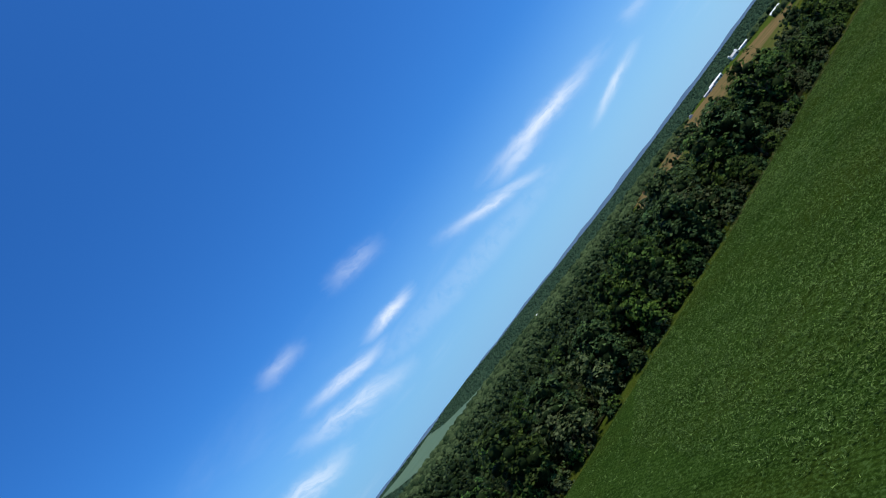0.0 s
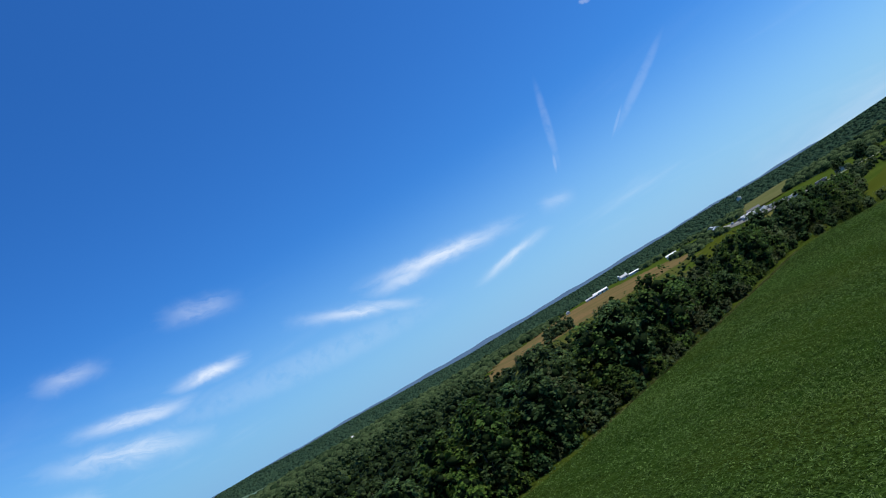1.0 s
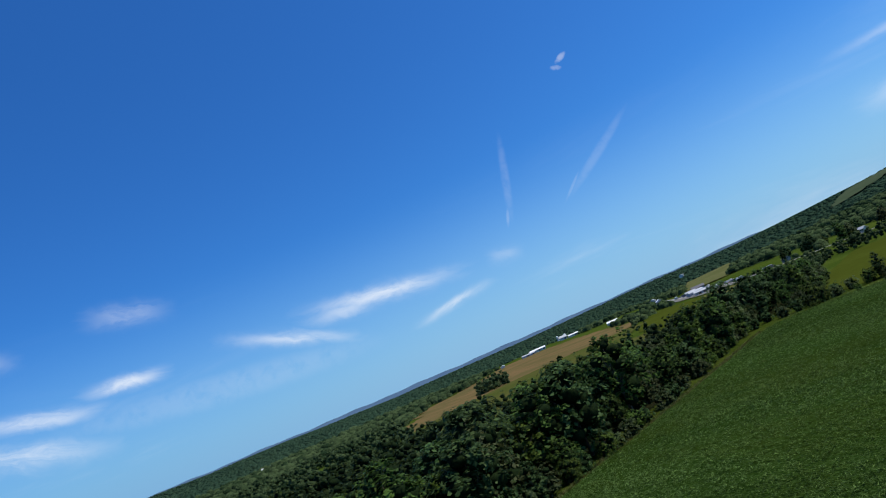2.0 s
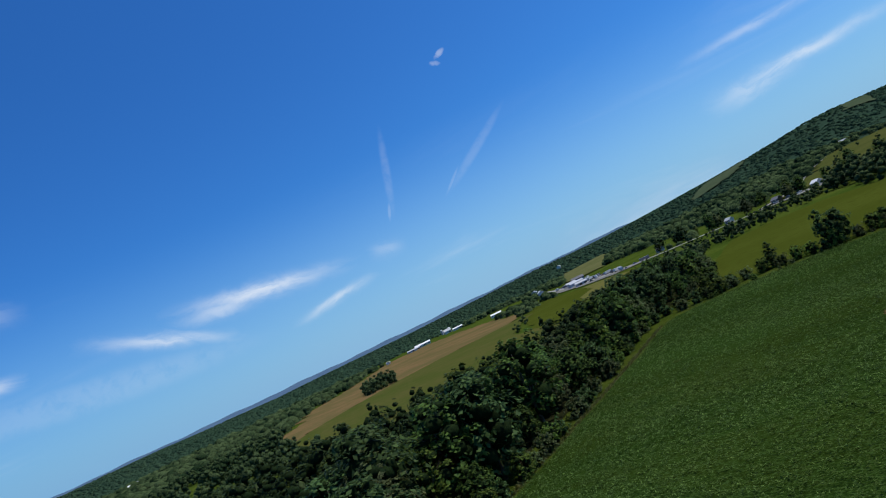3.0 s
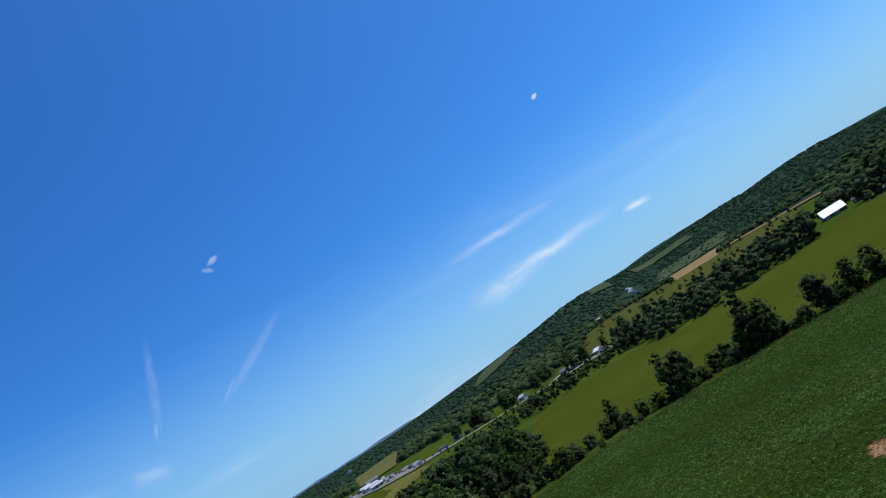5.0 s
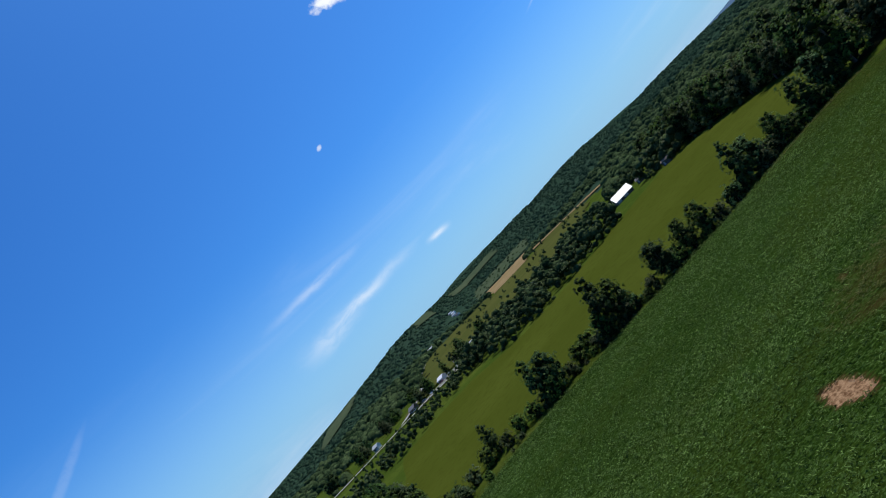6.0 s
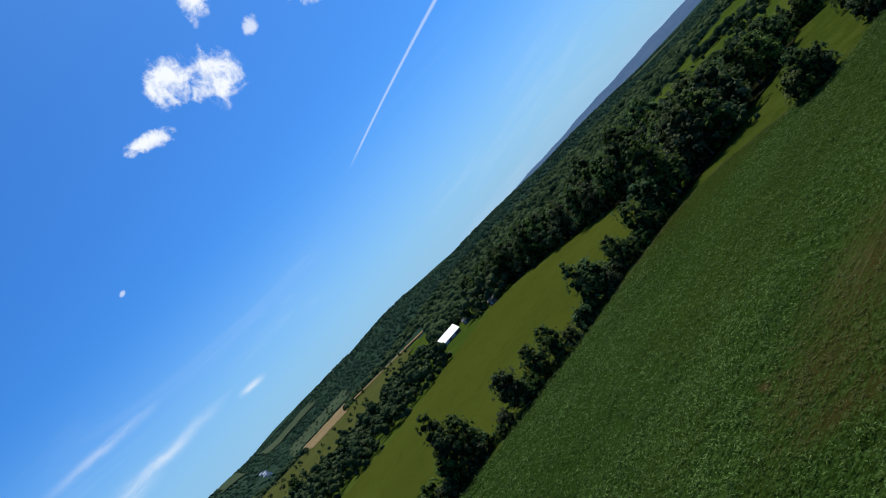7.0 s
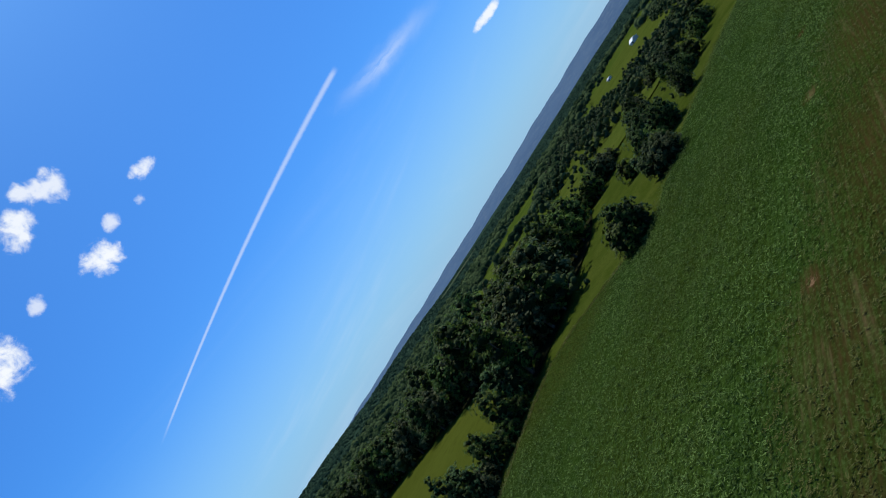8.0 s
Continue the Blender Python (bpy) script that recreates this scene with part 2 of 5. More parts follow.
M_TAN = two_tone("ripe_grain", (0.15, 0.098, 0.045), (0.1, 0.082, 0.033), 0.02, gloss=0.0, fine=0.12, c=(0.082, 0.078, 0.028), stretch=(2.2, 0.5, 1), turn=55)
M_GREEN = two_tone("young_crop", (0.05, 0.066, 0.014), (0.064, 0.07, 0.018), 0.015, gloss=0.0, fine=0.14, c=(0.078, 0.074, 0.024), stretch=(1.6, 0.6, 1), turn=55)
M_BARK = two_tone("bark", (0.09, 0.07, 0.05), (0.14, 0.115, 0.09), 3.0, fine=12.0, c=(0.05, 0.04, 0.03), bump=0.04)
# near-black filling of crowns: the shade between leaves is put into its colour
M_CORE = two_tone("crown_shade_core", (0.006, 0.012, 0.004), (0.010, 0.02, 0.006), 0.8, gloss=0.03, fine=3.5, c=(0.018, 0.032, 0.01), bump=0.35, bump_scale=2.5)
LEAVES = [leaf_material("maple_leaves", (0.016, 0.036, 0.008), (0.086, 0.15, 0.032)), leaf_material("oak_leaves", (0.017, 0.038, 0.012), (0.082, 0.132, 0.044)),
          leaf_material("willow_leaves", (0.032, 0.048, 0.018), (0.12, 0.147, 0.062)), leaf_material("ash_leaves", (0.026, 0.05, 0.008), (0.108, 0.165, 0.03))]


def canopy_material(name, dark, light, wide, leafy, depth):
    """Crowns seen from afar: stands of lighter and darker trees, clumps of leaves, and lumpy relief."""
    mat, n, bsdf = base_material(name, 0.7, 0.0)
    where = n.add("ShaderNodeTexCoord").outputs["Object"]
    rnd = n.add("ShaderNodeNewGeometry").outputs["Random Per Island"]
    clump = n.noise(where, leafy, 4.0, 0.65)
    f = n.math("ADD", n.math("MULTIPLY", rnd, 0.38), n.math("ADD", n.math("MULTIPLY", n.noise(where, wide, 3.0), 0.5), n.math("MULTIPLY", clump, 0.45)))
    n.put(bsdf.inputs["Base Color"], n.mix(n.ramp(f, 0.36, 0.96), (*dark, 1), (*light, 1)))
    node = n.add("ShaderNodeBump")
    node.inputs["Strength"].default_value = 1.0
    node.inputs["Distance"].default_value = depth
    n.put(node.inputs["Height"], clump)
    n.put(bsdf.inputs["Normal"], node.outputs[0])
    return mat


# far crowns: distance haze is put into their greens as extra blue
M_FOREST = canopy_material("hazed_far_foliage", (0.02, 0.044, 0.028), (0.036, 0.066, 0.038), 0.008, 0.22, 0.7)
M_GROVE = canopy_material("grove_foliage", (0.011, 0.025, 0.011), (0.066, 0.096, 0.04), 0.014, 0.95, 2.0)
# hill ground in the same green, with the haze in its colour
M_WOODS = two_tone("hazed_wooded_slope", (0.018, 0.038, 0.024), (0.024, 0.046, 0.03), 0.006, gloss=0.0, fine=0.06, c=(0.016, 0.034, 0.022), bump=1.0, bump_scale=0.12)
# the ridge's blue is distance haze, painted into its base colour
M_RIDGE = two_tone("haze_painted_ridge", (0.058, 0.104, 0.172), (0.068, 0.118, 0.188), 0.004, gloss=0.0, fine=0.03, c=(0.086, 0.132, 0.19), bump=8.0)
# where the crop stands thin: x, y, two half widths, turn, how much
SPARSE = [(113.6, 85.2, 3.1, 1.8, 30, 1.0), (134.6, 55, 1.5, 3.6, 16, 0.9), (143.3, 21.3, 1.4, 2.0, 0, 0.9), (151, -2, 1.0, 2.0, 0, 0.88), (130.5, 77.3, 1.2, 0.8, 0, 0.85), (125, 79, 1.3, 0.9, 0, 0.75), (121, 77.5, 3.0, 7, -20, 0.66),
          (126, 74, 7, 9, 10, 0.6), (130, 62, 8, 18, 14, 0.76), (130, 40, 11, 26, 14, 0.8), (137, 14, 9, 24, 14, 0.8), (120, 46, 10, 20, 8, 0.78), (124, 20, 11, 24, 8, 0.78), (113, 120, 0.5, 1.7, 30, 0.7), (104, 62, 8, 12, 0, 0.25)]


def crop_growth(n, where, turned):
    """Wide patches of stronger and weaker growth, 0 to 1."""
    wide = n.noise(n.stretch(turned, (0.07, 0.018, 1)), 1.0, 4.0, 0.6)
    spot = n.noise(turned, 0.16, 4.0, 0.6)
    streak = n.noise(n.stretch(turned, (0.75, 0.022, 1)), 1.0, 3.0, 0.6)
    return n.ramp(n.math("ADD", n.math("ADD", n.math("MULTIPLY", wide, 0.5), n.math("MULTIPLY", spot, 0.24)), n.math("MULTIPLY", streak, 0.26)), 0.38, 0.6)


def crop_warmth(n, where, turned, most):
    """Where the crop turns olive: in drifts along the rows, and beside the tall wood."""
    sep = n.add("ShaderNodeSeparateXYZ")
    n.put(sep.inputs[0], where)
    u, v = n.math("MULTIPLY", n.math("SUBTRACT", sep.outputs[0], 195.0), 1 / 13), n.math("MULTIPLY", n.math("SUBTRACT", sep.outputs[1], 36.0), 1 / 24)
    drift = n.noise(n.stretch(turned, (0.05, 0.02, 1)), 1.0, 5.0, 0.65, 0.5)
    side = n.math("SUBTRACT", n.math("ADD", 0.75, drift), n.math("SQRT", n.math("ADD", n.math("MULTIPLY", u, u), n.math("MULTIPLY", v, v))))
    return n.math("MAXIMUM", n.ramp(drift, 0.43, 0.64, 0.0, most), n.ramp(side, 0.0, 0.8, 0.0, 0.9))


def crop_leaves(name, low, high, warm):
    mat, n, bsdf = base_material(name, 0.65, 0.02)
    where = n.add("ShaderNodeTexCoord").outputs["Object"]
    turned = n.stretch(where, (1, 1, 1), -20)
    rnd = n.add("ShaderNodeNewGeometry").outputs["Random Per Island"]
    col = n.mix(n.math("ADD", n.math("MULTIPLY", n.math("POWER", rnd, 3.0), 0.9), n.math("MULTIPLY", crop_growth(n, where, turned), 0.3)), (*low, 1), (*high, 1))
    col = n.mix(crop_warmth(n, where, turned, 0.35), col, (*warm, 1))
    n.put(bsdf.inputs["Base Color"], col)
    thin = n.add("ShaderNodeBsdfTranslucent")
    n.put(thin.inputs[0], col)
    mixed = n.add("ShaderNodeMixShader")
    mixed.inputs[0].default_value = 0.12
    n.put(mixed.inputs[1], bsdf.outputs[0])
    n.put(mixed.inputs[2], thin.outputs[0])
    out = [x for x in n.tree.nodes if x.type == "OUTPUT_MATERIAL"][0]
    n.put(out.inputs[0], mixed.outputs[0])
    return mat


# the lightest leaf tone has a highlight of bluish sky sheen in its colour
M_LEAF = crop_leaves("bean_leaves", (0.014, 0.035, 0.005), (0.125, 0.2, 0.054), (0.042, 0.056, 0.006))
M_DRY = crop_leaves("dry_bean_leaves", (0.04, 0.048, 0.011), (0.085, 0.09, 0.028), (0.052, 0.052, 0.014))


def crop_material():
    """The crop seen from above: rows, leafy relief, growth patches, and soil where it stands thin. Shaded gaps and lit
    leaves are put into the colour.
    """
    mat, n, bsdf = base_material("bean_canopy", 0.85, 0.0)
    where = n.add("ShaderNodeTexCoord").outputs["Object"]
    turned = n.stretch(where, (1, 1, 1), -20)
    rows = n.add("ShaderNodeTexWave", wave_type="BANDS", bands_direction="X")
    n.put(rows.inputs["Vector"], turned)
    rows.inputs["Scale"].default_value = 0.571
    rows.inputs["Distortion"].default_value = 1.2
    rows.inputs["Detail Scale"].default_value = 1.4
    leafy = n.noise(n.stretch(turned, (3.2, 1.3, 1)), 1.0, 6.0, 0.7)
    col = n.mix(crop_growth(n, where, turned), (0.0068, 0.018, 0.0024, 1), (0.016, 0.037, 0.0056, 1))
    col = n.mix(crop_warmth(n, where, turned, 0.5), col, (0.024, 0.032, 0.0035, 1))
    col = n.mix(n.ramp(leafy, 0.42, 0.68, 0.0, 0.9), col, (0.030, 0.060, 0.0105, 1))
    # dark lines put the shade between the rows into the colour
    col = n.mix(n.math("MULTIPLY", n.ramp(rows.outputs[1], 0.5, 0.05), 0.35), col, (0.006, 0.014, 0.0022, 1))
    # flecks of lit leaf and shaded gap, painted on
    mosaic = n.noise(n.stretch(turned, (4.6, 3.4, 1)), 1.0, 3.0, 0.6, 0.6)
    col = n.mix(n.ramp(mosaic, 0.5, 0.66, 0.0, 0.8), n.mix(n.ramp(mosaic, 0.5, 0.36, 0.0, 0.55), col, (0.006, 0.014, 0.003, 1)), (0.040, 0.074, 0.019, 1))
    sep = n.add("ShaderNodeSeparateXYZ")
    n.put(sep.inputs[0], where)
    rag = n.math("MULTIPLY", n.math("SUBTRACT", n.noise(n.stretch(turned, (1.5, 0.5, 1)), 1.0, 6.0, 0.7), 0.5), 1.7)
    soil = None
    for x, y, a, b, deg, most in SPARSE:
        c, q = math.cos(radians(deg)), math.sin(radians(deg))
        dx, dy = n.math("SUBTRACT", sep.outputs[0], x), n.math("SUBTRACT", sep.outputs[1], y)
        u = n.math("ADD", n.math("MULTIPLY", dx, c / a), n.math("MULTIPLY", dy, q / a))
        v = n.math("ADD", n.math("MULTIPLY", dx, -q / b), n.math("MULTIPLY", dy, c / b))
        r = n.math("SQRT", n.math("ADD", n.math("MULTIPLY", u, u), n.math("MULTIPLY", v, v)))
        m = n.math("MULTIPLY", n.ramp(n.math("ADD", n.math("SUBTRACT", 1.1, r), rag), 0.0, 0.5 if most > 0.95 else 1.1 if most > 0.81 else 1.6), most)
        soil = m if soil is None else n.math("MAXIMUM", soil, m)
    grain = n.noise(where, 2.5, 5.0, 0.7)
    streak = n.noise(n.stretch(turned, (0.9, 0.05, 1)), 1.0, 5.0, 0.65, 0.4)
    earth = n.mix(grain, (0.016, 0.013, 0.0035, 1), (0.056, 0.039, 0.014, 1))
    earth = n.mix(n.ramp(streak, 0.52, 0.7, 0.0, 0.75), earth, (0.125, 0.09, 0.042, 1))
    earth = n.mix(n.ramp(soil, 0.8, 0.97), earth, n.mix(n.ramp(grain, 0.35, 0.65), (0.09, 0.046, 0.022, 1), (0.28, 0.175, 0.1, 1)))
    lanes = n.math("MAXIMUM", n.ramp(soil, 0.7, 0.9), n.ramp(n.math("ADD", n.math("MULTIPLY", rows.outputs[1], 0.3), streak), 0.45, 0.9, 1.4, 0.7))
    col = n.mix(n.math("MULTIPLY", soil, lanes), col, earth)
    n.put(bsdf.inputs["Base Color"], col)
    node = n.add("ShaderNodeBump")
    node.inputs["Strength"].default_value = 0.8
    node.inputs["Distance"].default_value = 0.14
    n.put(node.inputs["Height"], n.math("ADD", leafy, n.math("MULTIPLY", rows.outputs[1], n.ramp(soil, 0.3, 0.8, 0.2, 0.04))))
    n.put(bsdf.inputs["Normal"], node.outputs[0])
    return mat


M_CROP = crop_material()


def part(name, bm, material, parent, label="", smooth=False):
    me = bpy.data.meshes.new(name)
    if smooth:
        for face in bm.faces:
            face.smooth = True
    bm.to_mesh(me)
    bm.free()
    me.materials.append(material)
    ob = new(name, me)
    ob.parent = parent
    if label:
        tagged(ob, label)
    return ob


# ---- ground ----
def make_ground():
    az = np.radians(np.arange(0, 360, 1.5))
    r = np.concatenate([[4], np.arange(12, 460, 12), np.geomspace(470, 3450, 56)])
    rr, aa = np.meshgrid(r, az, indexing="ij")
    x, y = 60 + rr * np.sin(aa), 70 + rr * np.cos(aa)
    v = np.stack([x, y, lift(x, y)], -1).reshape(-1, 3)
    na = len(az)
    i, j = np.meshgrid(np.arange(len(r) - 1), np.arange(na), indexing="ij")
    a, b = i * na + j, i * na + (j + 1) % na
    f = np.stack([a, a + na, b + na, b], -1).reshape(-1, 4)[:, ::-1]
    fan = [[len(v), k, (k + 1) % na] for k in range(na)]
    v = np.vstack([v, [[60, 70, lift(60, 70)]]])
    me = bpy.data.meshes.new("ground")
    me.from_pydata(v.tolist(), [], f.tolist() + [q[::-1] for q in fan])
    me.update()
    me.materials.append(M_GROUND)
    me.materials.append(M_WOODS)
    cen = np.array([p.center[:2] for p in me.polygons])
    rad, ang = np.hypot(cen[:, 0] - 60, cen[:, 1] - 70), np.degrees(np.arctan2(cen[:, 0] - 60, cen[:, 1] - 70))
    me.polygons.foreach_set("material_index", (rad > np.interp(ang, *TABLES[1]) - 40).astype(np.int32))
    me.polygons.foreach_set("use_smooth", np.ones(len(me.polygons), bool))
    if me.polygons[0].normal.z < 0:
        me.flip_normals()
    return tagged(new("ground", me), "rough green valley floor rising to wooded hills", "ground", kind="structure")


ground = make_ground()


def wobble(poly, step, sway, seed):
    """A polygon's outline in short steps, made uneven."""
    rng = np.random.default_rng(seed)
    out = []
    for (xa, ya), (xb, yb) in zip(poly, poly[1:] + poly[:1]):
        k = max(1, int(math.hypot(xb - xa, yb - ya) / step))
        for i in range(k):
            out.append((xa + (xb - xa) * i / k + rng.normal(0, sway), ya + (yb - ya) * i / k + rng.normal(0, sway)))
    return out


def sheet(name, poly, material, above, label, category, step=12, sway=0.5, cell=25, kind="structure", seed=1):
    """A piece of ground cover that follows the land."""
    pts = wobble(poly, step, sway, seed)
    bm = bmesh.new()
    vs = [bm.verts.new((x, y, 0)) for x, y in pts]
    bmesh.ops.triangle_fill(bm, edges=[bm.edges.new((a, b)) for a, b in zip(vs, vs[1:] + vs[:1])], use_beauty=True)
    xs, ys = [p[0] for p in pts], [p[1] for p in pts]
    for lo, hi, axis in ((min(xs), max(xs), 0), (min(ys), max(ys), 1)):
        at = lo + cell
        while at < hi:
            co, no = [0, 0, 0], [0, 0, 0]
            co[axis], no[axis] = at, 1
            bmesh.ops.bisect_plane(bm, geom=bm.verts[:] + bm.edges[:] + bm.faces[:], plane_co=co, plane_no=no)
            at += cell
    for v in bm.verts:
        v.co.z = float(lift(v.co.x, v.co.y)) + above
    for f in bm.faces:
        if f.normal.z < 0:
            f.normal_flip()
    bmesh.ops.recalc_face_normals(bm, faces=bm.faces[:])
    if bm.faces[0].normal.z < 0:
        bmesh.ops.reverse_faces(bm, faces=bm.faces[:])
    ob = part(name, bm, material, None)
    return tagged(ob, label, category, kind=kind)


EDGE = [(-120, 76), (-2, 99.5), (30, 106), (52, 111), (72, 118.3), (87, 123), (100, 127.5), (117, 133.4), (131, 138.6), (145, 143.8)]
HEDGE = [(154, 141.5), (162, 134), (168, 125.5), (173, 115.5), (176.5, 105), (179.5, 95), (182.5, 85), (186, 74), (190, 64)]
FIELD = EDGE + [(150, 144)] + HEDGE + [(194.5, 53), (197, 45), (198, 37), (195, 30), (189, 25), (184, 20.5), (180.5, 18), (179.5, 12), (183, 0), (188, -18), (190, -40), (193, -62), (191, -90), (184, -120), (170, -160), (-120, -160)]
MEADOW = [(162, 155), (170, 142), (176, 132), (180, 122), (183, 110), (186, 100), (189, 88), (192, 76), (197, 64), (204, 50), (213, 37), (224, 27), (246, 22), (268, 27), (305, 33), (338, 46), (352, 60), (338, 78), (322, 92), (304, 106),
          (288, 122), (280, 136), (284, 150), (292, 165), (286, 180), (270, 194), (232, 178), (200, 168)]
crop = sheet("crop_field", FIELD, M_CROP, 0.35, "dense dark green bean crop covering a gently sloping field", "crop field", kind="stuff", cell=20, sway=0.35, step=6)
verge = sheet("verge", [(x, y + 7) for x, y in EDGE] + [(158, 154), (165, 145)] + [(x + 7, y + 2) for x, y in HEDGE] + [(204, 50), (213, 37), (222, 14), (236, -14), (250, -60), (240, -160), (165, -160), (180, -110), (186, -64), (184, -40), (181, -18), (176, 0), (173, 14), (174, 26),
              (181, 34), (185, 44), (186, 52)] + [(x - 2, y - 1) for x, y in HEDGE[::-1]] + [(149, 141)] + [(x, y - 1.5) for x, y in EDGE[::-1]], M_VERGE, 0.12, "uncut grass verge between crop and hedge", "verge", step=5, sway=0.4)
meadow = sheet("meadow", MEADOW, M_MEADOW, 0.2, "smooth mown meadow beyond the hedgerow", "meadow")


# ---- fields and roads in the valley ----
GRAIN = [(125, 345), (150, 372), (205, 402), (250, 425), (300, 430), (345, 425), (395, 468), (470, 600), (520, 740), (540, 840), (500, 880), (336, 690), (263, 629), (172, 470)]
YOUNG = [(100, 228), (140, 206), (180, 210), (205, 232), (228, 290), (262, 325), (345, 400), (345, 425), (300, 430), (250, 425), (205, 402), (150, 372), (125, 345)]
PASTURE = [(208, 246), (228, 228), (262, 236), (312, 273), (350, 300), (388, 350), (402, 400), (430, 470), (385, 440), (330, 400), (288, 346), (225, 275)]
STUBBLE = [(255, 262), (300, 280), (345, 304), (384, 352), (396, 392), (372, 368), (330, 325), (285, 298)]
SLOPE = [(430, 262), (448, 232), (468, 205), (500, 185), (520, 165), (505, 140), (560, 112), (700, 100), (860, 110), (910, 160), (838, 198), (850, 256), (980, 300), (960, 350), (882, 372), (790, 362), (600, 300)]
STRAW = [(1130, 326), (850, 256), (838, 200), (1110, 226)]
ORCHARD = [(1150, 350), (1160, 225), (1330, 240), (1350, 390)]
PADDOCK = [(844, 830), (895, 779), (834, 718), (590, 530), (560, 545), (595, 600)]
TOPS = [[(1218, 786), (1672, 928), (1560, 800), (1334, 734), (1166, 750)], [(1618, 500), (1714, 366), (1626, 342), (1546, 473)], [(1560, 600), (1600, 560), (1500, 520), (1470, 560)]]
TRACK = [(1000, 232), (906, 178), (837, 118), (779, 83), (788, 68), (850, 102), (925, 160), (1040, 234)]
DOWNS = [(256, -40), (300, -75), (345, -120), (470, -330), (560, -440), (480, -460), (380, -350), (300, -250), (252, -170), (236, -120), (244, -80)]
FAR_SLOPE = [(1332, -736), (1452, -702), (1419, -628), (1380, -600), (1310, -690)]
FARM_NW = [(-75, 1000), (40, 1250), (-150, 2000), (-340, 1800)]
CLEARINGS = [GRAIN, YOUNG, PASTURE, SLOPE, STRAW, ORCHARD, PADDOCK, TRACK, MEADOW, FARM_NW, DOWNS, FAR_SLOPE, [(100, 1050), (170, 1090), (150, 1140), (90, 1110)], [(540, 80), (900, 72), (985, 200), (840, 178), (560, 150)], *TOPS]
M_PALE = two_tone("pale_pasture", (0.046, 0.066, 0.036), (0.058, 0.076, 0.043), 0.01, gloss=0.0, fine=0.08, c=(0.034, 0.054, 0.03))
sheet("grain_field", GRAIN, M_TAN, 0.35, "ripe tan grain field with paler worn stripes", "grain field", sway=4)
sheet("young_crop_field", YOUNG, M_GREEN, 0.45, "green young crop bordering the ripe grain", "crop field", sway=1.5)
sheet("pasture", PASTURE, M_MEADOW, 0.3, "green pasture between the wood and the village", "pasture", sway=1.5)
sheet("stubble_strip", STUBBLE, two_tone("dry_stubble", (0.1, 0.1, 0.028), (0.075, 0.088, 0.02), 0.03, gloss=0.0, fine=0.3, c=(0.13, 0.11, 0.045)), 0.55, "dry yellowish stubble strip along the pasture", "stubble", sway=1.5)
sheet("sloping_pasture", SLOPE, two_tone("olive_grass", (0.05, 0.06, 0.016), (0.064, 0.07, 0.02), 0.02, gloss=0.0, fine=0.2, c=(0.05, 0.06, 0.014)), 0.9, "olive green pasture rising behind the village", "pasture", sway=3)
M_STRAW = two_tone("cut_straw", (0.22, 0.16, 0.085), (0.18, 0.135, 0.068), 0.02, gloss=0.0, fine=0.1, c=(0.15, 0.115, 0.055))
sheet("straw_field", STRAW, M_STRAW, 1.2, "pale tan straw field below the wooded hill", "straw field", sway=3)
sheet("orchard_meadow", ORCHARD, M_PALE, 1.6, "pale green orchard meadow behind the straw field", "meadow", sway=3)
sheet("paddock", PADDOCK, two_tone("dry_paddock", (0.085, 0.094, 0.034), (0.1, 0.104, 0.042), 0.02, gloss=0.0, fine=0.1, c=(0.07, 0.08, 0.028)), 1.2, "light green paddock above the village", "paddock", sway=3)
for piece in TOPS:
    sheet("hill_clearing", piece, M_PALE, 3.0, "light green clearing high on the wooded hill", "clearing", sway=4)
sheet("farm_track", TRACK, M_STRAW, 1.3, "pale dirt track along the wood", "track", sway=1)
sheet("far_crop_field", FARM_NW, two_tone("blue_green_crop", (0.06, 0.11, 0.06), (0.075, 0.125, 0.07), 0.01, fine=0.1, c=(0.06, 0.1, 0.05)), 2.0, "blue green crop field in front of far woods", "crop field", sway=4)
sheet("far_hill_pasture", FAR_SLOPE, M_PALE, 3.0, "pale green pasture high on the far slope", "pasture", sway=4)
sheet("rough_pasture", DOWNS, M_ROUGH, 0.5, "rough sunlit pasture with scattered shrubs", "pasture", sway=3)

ROAD = [(560, 600), (500, 520), (455, 450), (430, 400), (412, 355), (404, 320), (400, 285), (397, 250), (396, 222), (385, 195), (374, 170), (372, 140)]
M_ROAD = two_tone("pale_asphalt", (0.22, 0.21, 0.2), (0.28, 0.27, 0.25), 0.05, fine=0.6, c=(0.16, 0.155, 0.15))
M_GRAVEL = two_tone("gravel", (0.15, 0.145, 0.12), (0.1, 0.105, 0.075), 0.08, fine=1.0, c=(0.2, 0.19, 0.17))


def ribbon(name, line, width, material, above, label, category):
    """A road along a line."""
    pts = [Vector(p) for p in line]
    fine = []
    for a, b in zip(pts, pts[1:]):
        k = max(1, int((b - a).length / 12))
        fine += [a.lerp(b, i / k) for i in range(k)]
    fine.append(pts[-1])
    bm = bmesh.new()
    last = None
    for i, p in enumerate(fine):
        way = (fine[min(i + 1, len(fine) - 1)] - fine[max(i - 1, 0)]).normalized()
        side = Vector((-way.y, way.x)) * width / 2
        row = [bm.verts.new((*(p + side * s), float(lift(*(p + side * s))) + above)) for s in (-1, 1)]
        if last:
            bm.faces.new((last[0], last[1], row[1], row[0]))
        last = row
    bmesh.ops.recalc_face_normals(bm, faces=bm.faces[:])
    if bm.faces[0].normal.z < 0:
        bmesh.ops.reverse_faces(bm, faces=bm.faces[:])
    return tagged(part(name, bm, material, None), label, category, kind="structure")


